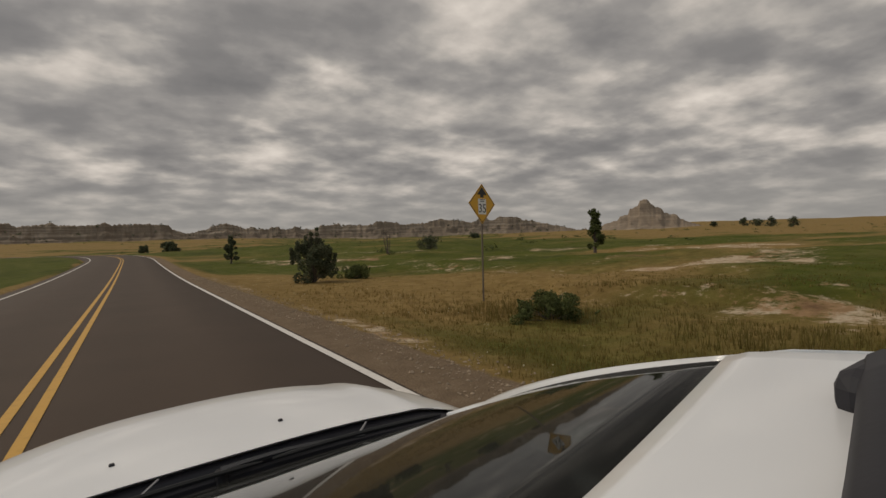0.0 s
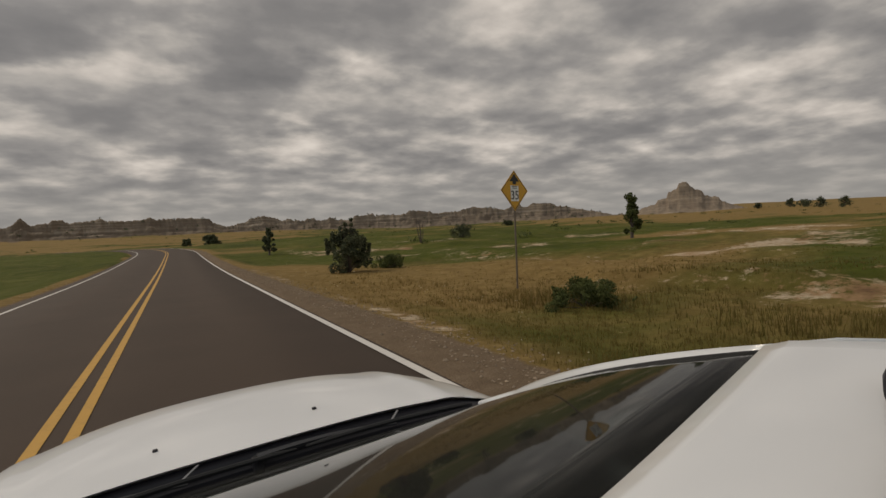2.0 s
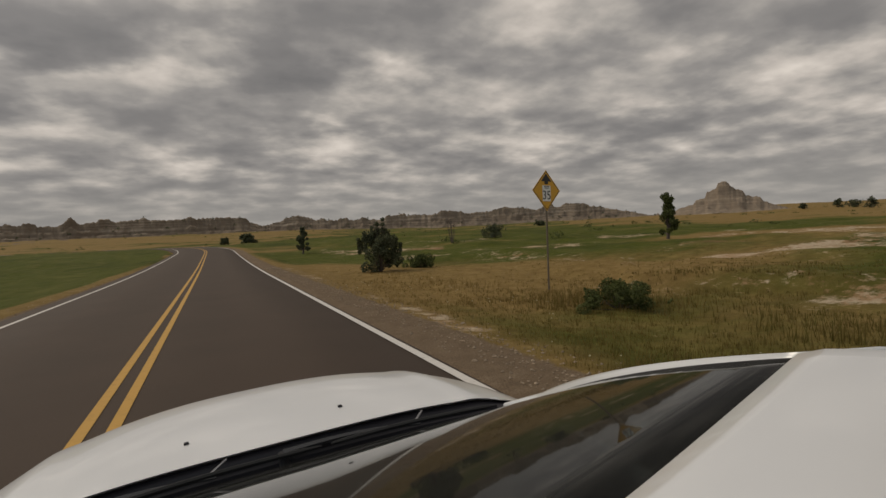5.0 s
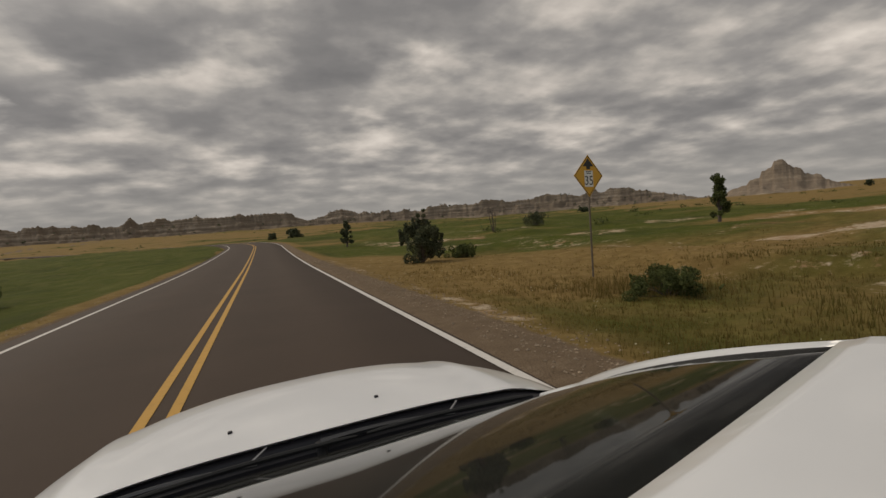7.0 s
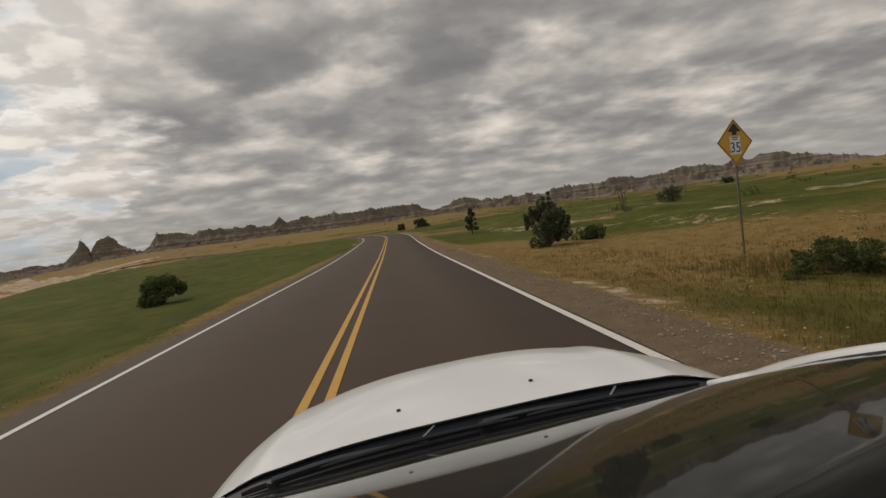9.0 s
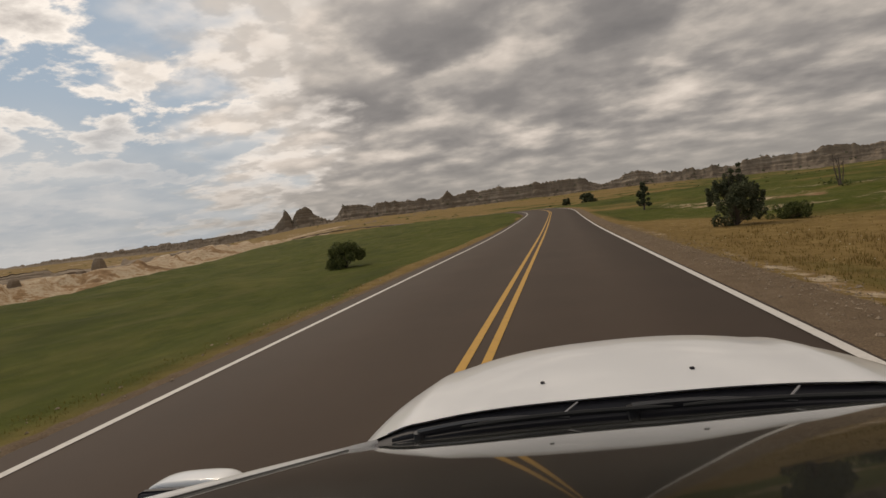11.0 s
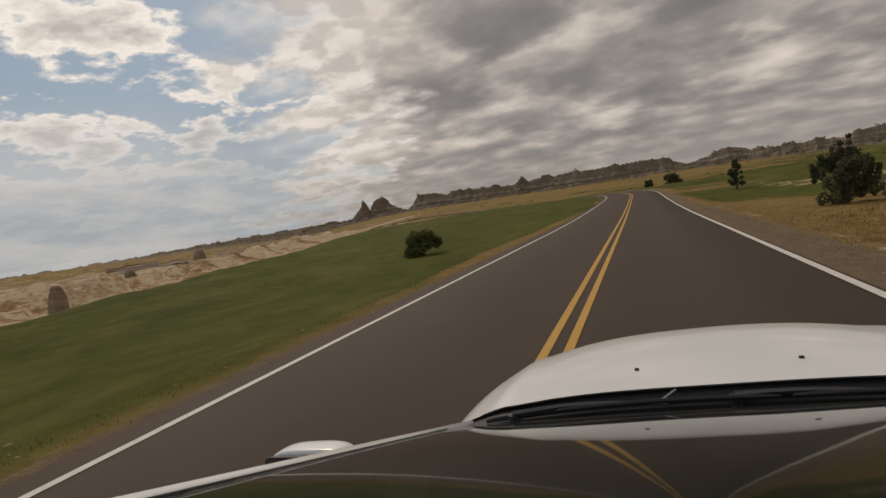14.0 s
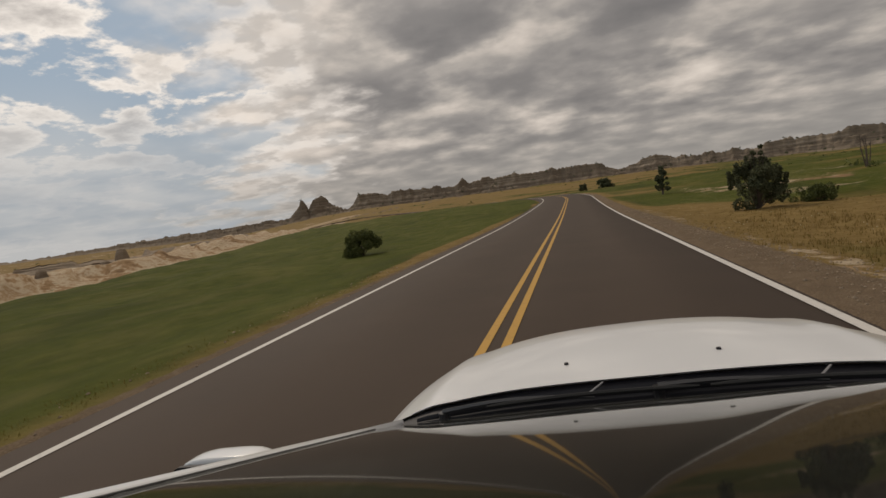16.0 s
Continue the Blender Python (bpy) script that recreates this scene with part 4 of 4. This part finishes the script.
def bush(x, y, width, height, mat, seed, label, leaves=5000, category="bush", name="bush", trunk=False, dead=0, size=0.07, group=""):
    rng = np.random.RandomState(seed)
    root = new(name, None)
    root.location = (x, y, float(land(x, y)) - 0.03)
    tagged(root, label, category, group)
    blobs, tips = [], []
    n = 34 if width > 2.5 else 26 if width > 1 else 9
    for k in range(n):
        a, q = rng.uniform(0, math.tau), rng.uniform(0, 1) ** 0.6
        if trunk:
            h = height * rng.uniform(0.16, 0.92)
            rad = width * 0.5 * q * (1.0 - 0.72 * h / height)
        else:
            h = height * rng.uniform(0.10, 0.86)
            rad = width * 0.5 * q * (0.95 - 0.55 * (h / height) ** 2)
        r = min(width * rng.uniform(0.07, 0.17), height * 0.26)
        blobs.append((rad * math.cos(a), rad * math.sin(a), h, r))
    if not trunk:
        # leafy shoots stand out of the top and the sides
        for k in range(int(5 + 5 * width)):
            a, q = rng.uniform(0, math.tau), width * 0.5 * rng.uniform(0.0, 0.85)
            lean, reach = rng.uniform(0.0, 0.25), height * rng.uniform(0.62, 1.06) * (1 - 0.35 * (2 * q / width) ** 2)
            for f in (0.80, 0.90, 1.0):
                blobs.append((math.cos(a) * q * (1 + lean * f), math.sin(a) * q * (1 + lean * f), reach * f, 0.055 * min(width, height) * (1.35 - 0.6 * f)))
    if trunk:
        bm = bmesh.new()
        tube(bm, [(0, 0, -0.05), (0.03 * height, 0.0, height * 0.3), (0.0, 0.02 * height, height * 0.85)], [0.035 * height, 0.026 * height, 0.006 * height], 7)
        part("trunk", bm, BARK, root, "grey-brown trunk")
    for k, (bx, by, bz, r) in enumerate(blobs[:n]):
        bm = bmesh.new()
        s = (0.02 * bx, 0.02 * by, 0.0 if not trunk else min(bz * 0.6, height * 0.35))
        tube(bm, [s, (bx * 0.45, by * 0.45, s[2] + (bz - s[2]) * 0.62), (bx, by, bz)], [0.014 * height, 0.009 * height, 0.003 * height], 5)
        part("limb" if trunk else "stem", bm, BARK, root)
    for k in range(dead):
        bm = bmesh.new()
        a = rng.uniform(0, math.tau)
        q = rng.uniform(0.1, 0.4) * width
        p = Vector((math.cos(a) * q * 0.4, math.sin(a) * q * 0.4, height * 0.5))
        e = Vector((math.cos(a) * q, math.sin(a) * q, height * rng.uniform(0.9, 1.08)))
        m_ = p.lerp(e, 0.6) + Vector((0.03, 0.02, 0.04))
        tube(bm, [p, m_, e], [0.012, 0.007, 0.003], 5)
        for _ in range(3):
            t = Vector((rng.uniform(-0.2, 0.2), rng.uniform(-0.2, 0.2), rng.uniform(0.05, 0.3)))
            tube(bm, [m_, m_ + t], [0.005, 0.002], 4)
        part("twig", bm, BARK, root, "bare dead twig")
    leaf_cloud("crown" if trunk else "foliage", blobs, leaves, size, mat, root, seed + 1, "dense small leaves")
    return root


def bare_tree(x, y, height, seed):
    rng = np.random.RandomState(seed)
    root = new("dead_tree", None)
    root.location = (x, y, float(land(x, y)) - 0.03)
    tagged(root, "bare grey dead tree standing in the grass", "tree")
    for k in range(4):
        bm = bmesh.new()
        bx, by = rng.uniform(-0.5, 0.5), rng.uniform(-0.5, 0.5)
        top = Vector((bx * 1.6, by * 1.6, height * rng.uniform(0.7, 1.0)))
        base = Vector((bx * 0.5, by * 0.5, 0))
        mid_ = base.lerp(top, 0.5) + Vector((rng.uniform(-0.15, 0.15), rng.uniform(-0.15, 0.15), 0))
        tube(bm, [base, mid_, top], [0.06, 0.04, 0.012], 6)
        for j in range(9):
            t = rng.uniform(0.3, 0.95)
            p = base.lerp(mid_, t * 2) if t < 0.5 else mid_.lerp(top, t * 2 - 1)
            e = p + Vector((rng.uniform(-0.5, 0.5), rng.uniform(-0.5, 0.5), rng.uniform(0.15, 0.6)))
            tube(bm, [p, e], [0.018, 0.005], 5)
        part("limb", bm, BARK, root)


def at(az, d):
    return -d * math.sin(radians(az)), d * math.cos(radians(az))


bush(*at(-17.0, 28), 2.5, 2.8, LEAF_DARK, 11, "dark green bush with bare twigs on top, beside the verge", leaves=15000, dead=9, size=0.06)
bush(*at(-21.5, 30), 1.9, 0.8, LEAF_GREEN, 19, "low spreading green brush beside a taller bush", leaves=4500, size=0.05)
bush(*at(-8.8, 60), 1.9, 3.2, LEAF_DARK, 17, "small dark tree beyond the verge", leaves=4000, category="tree", name="tree", trunk=True, size=0.09)
bush(*at(-48, 46), 2.3, 4.2, LEAF_GREEN, 13, "slender green tree alone in the field", leaves=5000, category="tree", name="tree", trunk=True, size=0.09)
bush(*at(-30, 72), 3.9, 1.9, LEAF_DARK, 14, "low dark green shrub in the meadow", leaves=3500, size=0.09)
bush(*at(-43, 12.5), 2.4, 0.66, LEAF_GREEN, 15, "leafy low bush beside tall dry grass", leaves=8000, size=0.034)
bush(*at(24.0, 28), 2.5, 1.35, LEAF_GREEN, 16, "spreading green bush on the verge", leaves=9000, size=0.055)
bare_tree(*at(-25.3, 60), 3.2, 21)
for k, (az, d, w, h) in enumerate(((-62, 330, 6, 4.5), (-63.2, 335, 9, 4), (-64.3, 340, 7, 5.5), (-66, 345, 8, 5.5), (-59.5, 320, 4, 3), (-1.0, 150, 2.4, 2.0), (-3.2, 130, 4.2, 2.2), (-35, 230, 5, 2.4))):
    bush(*at(az, d), w, h, LEAF_DARK, 40 + k, "distant dark tree on the plain", leaves=900, category="tree", name="tree", trunk=h > 4, size=0.35, group="distant trees")


def scatter_grass():
    rng = np.random.RandomState(77)
    n = 70000
    az = np.radians(rng.uniform(-82, 78, n))
    d = 3.5 + 28 * rng.uniform(0, 1, n) ** 1.5
    x, y = -d * np.sin(az), d * np.cos(az)
    u = x - road_x(y)
    sand, green, gravel = cover(x, y)
    keep = (np.abs(u) > np.where(u > 0, 4.4, 4.22) + 0.7 * rng.uniform(0, 1, n) * (u > 0)) & (sand < 0.30 + 0.15 * rng.uniform(0, 1, n)) & (gravel < 0.5)
    keep &= (u > 0) | (rng.uniform(0, 1, n) < 0.7 - 0.7 * sm(4.6, 5.1, -u))
    keep &= rng.uniform(0, 1, n) < (0.3 + 0.4 * sm(-0.5, 0.6, wave(x, y, 4.0, 31))) * (1 - 0.65 * sm(13, 24, d))
    x, y, d, u, green = x[keep], y[keep], d[keep], u[keep], green[keep]
    n = len(x)
    z = land(x, y)
    h = np.where(u > 0, 0.52, 0.55) * (0.05 + 0.07 * sm(5.0, 8.0, np.abs(u)) + 0.04 * (u > 0)) * rng.uniform(0.6, 1.5, n) * (1 + 1.6 * np.exp(-((u - 9.5) / 2.2) ** 2) * sm(-0.1, 0.7, wave(x, y, 9, 36))) * (1 + 0.5 * sm(0.2, 0.9, wave(x, y, 6, 33)) * (u > 0)) * (1 - 0.6 * sm(14, 28, d))
    spread = rng.uniform(-0.35, 0.35, n)
    blades = 3
    width = (0.004 + 0.0007 * d)
    vs, cx, cy, sp = [], [], [], []
    for k in range(blades):
        a = rng.uniform(0, math.tau, n)
        lean = rng.uniform(0.1, 0.55, n) * h
        ox, oy = rng.normal(0, 0.05, n), rng.normal(0, 0.05, n)
        px, py = -np.sin(a) * width, np.cos(a) * width
        b0 = np.stack([x + ox + px, y + oy + py, z - 0.02], 1)
        b1 = np.stack([x + ox - px, y + oy - py, z - 0.02], 1)
        t = np.stack([x + ox + np.cos(a) * lean, y + oy + np.sin(a) * lean, z + h * rng.uniform(0.6, 1.1, n)], 1)
        vs.append(np.stack([b0, b1, t], 1).reshape(-1, 3))
        cx.append(np.repeat(x, 3)), cy.append(np.repeat(y, 3)), sp.append(np.repeat(spread, 3))
    vs = np.concatenate(vs)
    me = bpy.data.meshes.new("grass")
    me.from_pydata(vs.tolist(), [], np.arange(len(vs)).reshape(-1, 3).tolist())
    me.materials.append(GRASS)
    ob = new("grass", me)
    set_cover(me, np.concatenate(cx), np.concatenate(cy), np.concatenate(sp))
    tagged(ob, "tufts of dry ochre and green prairie grass", "grass", kind="stuff")


scatter_grass()


def scatter_brush():
    """Sagebrush dotted over the plain, far off."""
    rng = np.random.RandomState(91)
    n = 1000
    az = np.radians(rng.uniform(-85, 80, n))
    d = 55 + 720 * rng.uniform(0, 1, n) ** 1.2
    x, y = -d * np.sin(az), d * np.cos(az)
    ok = (np.abs(x - road_x(y)) > 9) & ((np.degrees(az) < 4) | (d > 200)) & ((np.degrees(az) < 25) | (d > 460)) & (rng.uniform(0, 1, n) < 0.25 + 0.75 * sm(0.0, 0.8, wave(x, y, 90, 55)))
    x, y, d = x[ok], y[ok], d[ok]
    n, m = len(x), 44
    s = rng.uniform(0.25, 0.8, n) * (1 + d / 600)
    p = rng.normal(0, 1, (n, m, 3)) * np.array([0.6, 0.6, 0.35])
    p[..., 2] = np.abs(p[..., 2])
    c = np.stack([x, y, land(x, y)], 1)[:, None] + p * s[:, None, None]
    tri = c[:, :, None] + rng.normal(0, 0.17, (n, m, 3, 3)) * s[:, None, None, None]
    v = tri.reshape(-1, 3)
    ob = mesh_ob("sagebrush", v.tolist(), np.arange(len(v)).reshape(-1, 3).tolist(), LEAF_GREEN)
    tagged(ob, "dark scattered sagebrush on the plain", "brush", kind="stuff")


scatter_brush()


def scatter_stones():
    rng = np.random.RandomState(5)
    n = 3200
    y = rng.uniform(-1, 34, n)
    u = 3.85 + np.abs(rng.normal(0.65, 0.4, n))
    u = np.where(rng.uniform(0, 1, n) < 0.07, -np.minimum(u, 4.7), u)
    x = road_x(y) + u
    z = land(x, y)
    s = rng.uniform(0.006, 0.026, n) * rng.uniform(0.6, 1.4, n)
    base = np.array([(1, 0, 0), (0, 1, 0), (-1, 0, 0), (0, -1, 0), (0, 0, 0.7), (0, 0, -0.7)], float)
    tri = np.array([(0, 1, 4), (1, 2, 4), (2, 3, 4), (3, 0, 4), (1, 0, 5), (2, 1, 5), (3, 2, 5), (0, 3, 5)])
    v = base[None] * s[:, None, None] * rng.uniform(0.6, 1.3, (n, 6, 1))
    a = rng.uniform(0, math.tau, n)[:, None]
    vx = v[..., 0] * np.cos(a) - v[..., 1] * np.sin(a) + x[:, None]
    vy = v[..., 0] * np.sin(a) + v[..., 1] * np.cos(a) + y[:, None]
    vz = v[..., 2] + z[:, None] + 0.005
    verts = np.stack([vx, vy, vz], -1).reshape(-1, 3)
    faces = (tri[None] + 6 * np.arange(n)[:, None, None]).reshape(-1, 3)
    ob = mesh_ob("gravel", verts.tolist(), faces.tolist(), STONE)
    tagged(ob, "pale loose gravel along the edge of the asphalt", "gravel", kind="stuff")


scatter_stones()


def scatter_flowers():
    """Pale wild flowers in the grass along the verge."""
    rng = np.random.RandomState(64)
    n = 260
    y = rng.uniform(2, 40, n)
    u = rng.uniform(4.8, 9.5, n)
    x = road_x(y) + u
    keep = wave(x, y, 6.0, 71) > 0.15
    x, y = x[keep], y[keep]
    n = len(x)
    c = np.stack([x, y, land(x, y) + rng.uniform(0.06, 0.16, n)], 1)
    s = rng.uniform(0.010, 0.022, n)[:, None, None]
    base = np.array([(1, 0, 0.2), (0, 1, 0.2), (-1, 0, 0.2), (0, -1, 0.2), (0, 0, 0.9), (0, 0, -0.6)], float)
    tri = np.array([(0, 1, 4), (1, 2, 4), (2, 3, 4), (3, 0, 4), (1, 0, 5), (2, 1, 5), (3, 2, 5), (0, 3, 5)])
    v = (c[:, None] + base[None] * s * rng.uniform(0.6, 1.3, (n, 6, 1))).reshape(-1, 3)
    f = (tri[None] + 6 * np.arange(n)[:, None, None]).reshape(-1, 3)
    tagged(mesh_ob("wildflowers", v.tolist(), f.tolist(), PETAL), "pale wild flowers scattered in the verge grass", "flowers", kind="stuff")


scatter_flowers()


def pinnacle(x, y, width, height, seed):
    """A small eroded clay stump standing in the wash."""
    bm = bmesh.new()
    bmesh.ops.create_icosphere(bm, subdivisions=4, radius=1.0)
    for v in bm.verts:
        c = v.co
        up = max(c.z, -0.2)
        flat = (1 - min(1, abs(c.z)) ** 5) ** 0.2 / max(0.05, (1 - min(1, abs(c.z)) ** 2) ** 0.5)
        q = flat * (1 - 0.38 * max(up, 0)) + 0.18 * noise.noise(Vector((c.x * 2, c.y * 2, c.z * 1.2 + seed))) + 0.1 * noise.noise(Vector((c.x * 7, c.y * 7, c.z * 2 + seed)))
        v.co = (c.x * q * width / 2, c.y * q * width / 2, up * height)
    ob = part("clay_stump", bm, WASH_CLAY, None)
    ob.location = (x, y, float(land(x, y)) - 0.1)
    tagged(ob, "small eroded clay stump in the sandy wash", "rock", "clay stumps")


for k, (az, d, w, h) in enumerate(((59, 50, 1.4, 2.2), (53.2, 60, 1.1, 0.8), (54.5, 70, 2.4, 1.0), (47.0, 80, 1.9, 2.0), (48.4, 79, 1.6, 0.9))):
    pinnacle(*at(az, d), w, h, k * 3.1)


# ---- the road sign ----


def text_mesh(body, size):
    cu = bpy.data.curves.new("figure", "FONT")
    cu.body, cu.size, cu.extrude = body, size, 0.002
    cu.align_x, cu.align_y = "CENTER", "CENTER"
    ob = new("figure", cu)
    me = bpy.data.meshes.new_from_object(ob.evaluated_get(bpy.context.evaluated_depsgraph_get()))
    bpy.data.objects.remove(ob)
    return me


def plate(bm, outline_, y, t=0.004):
    front = [bm.verts.new((x, y, z)) for x, z in outline_]
    back = [bm.verts.new((x, y + t, z)) for x, z in outline_]
    bm.faces.new(front)
    bm.faces.new(back[::-1])
    for k in range(len(front)):
        bm.faces.new((front[k], back[k], back[(k + 1) % len(front)], front[(k + 1) % len(front)]))
    bmesh.ops.recalc_face_normals(bm, faces=bm.faces)


def road_sign(x, y):
    sign = new("road_sign", None)
    sign.matrix_world = pose(x, y, float(land(x, y)) - 0.1, 0, 1.0, 13.0)
    tagged(sign, "yellow diamond speed warning sign on a steel post", "road sign")
    cz, r = 3.25, 0.65
    bm = bmesh.new()
    box(bm, (0, 0.03, 1.52), (0.055, 0.035, 3.24), 0.006)
    part("post", bm, STEEL, sign, "thin rusty steel post")
    def diamond(k):
        return [(0, cz - k), (k, cz), (0, cz + k), (-k, cz)]
    bm = bmesh.new()
    plate(bm, diamond(r), 0.0, 0.006)
    board = part("board", bm, SIGN_YELLOW, sign, "yellow diamond board")
    bm = bmesh.new()
    for k in range(4):
        a, b = diamond(r - 0.03), diamond(r - 0.055)
        plate(bm, [a[k], a[(k + 1) % 4], b[(k + 1) % 4], b[k]], -0.003, 0.002)
    part("border", bm, SIGN_BLACK, board, "thin black border")
    bm = bmesh.new()
    plate(bm, [(-0.24, cz + 0.29), (0.24, cz + 0.29), (0.0, cz + 0.54)], -0.004, 0.003)
    plate(bm, [(-0.085, cz + 0.20), (0.085, cz + 0.20), (0.085, cz + 0.29), (-0.085, cz + 0.29)], -0.004, 0.003)
    part("arrow", bm, SIGN_BLACK, board, "black upward arrow")
    bm = bmesh.new()
    plate(bm, [(-0.19, cz - 0.34), (0.19, cz - 0.34), (0.19, cz + 0.16), (-0.19, cz + 0.16)], -0.006, 0.004)
    part("panel", bm, SIGN_WHITE, board, "white panel with the speed")
    me = text_mesh("35", 0.40)
    me.materials.append(SIGN_BLACK)
    fig = new("figures", me)
    fig.parent = board
    fig.matrix_local = pose(0, -0.009, cz - 0.16, 90, 0, 0)
    bm = bmesh.new()
    for k, w in enumerate((0.24, 0.20)):
        plate(bm, [(-w / 2, cz + 0.12 - 0.055 * k), (w / 2, cz + 0.12 - 0.055 * k), (w / 2, cz + 0.145 - 0.055 * k), (-w / 2, cz + 0.145 - 0.055 * k)], -0.009, 0.002)
    part("lettering", bm, SIGN_BLACK, board, "two small black bars of lettering")


road_sign(*at(-35.8, 16.5))
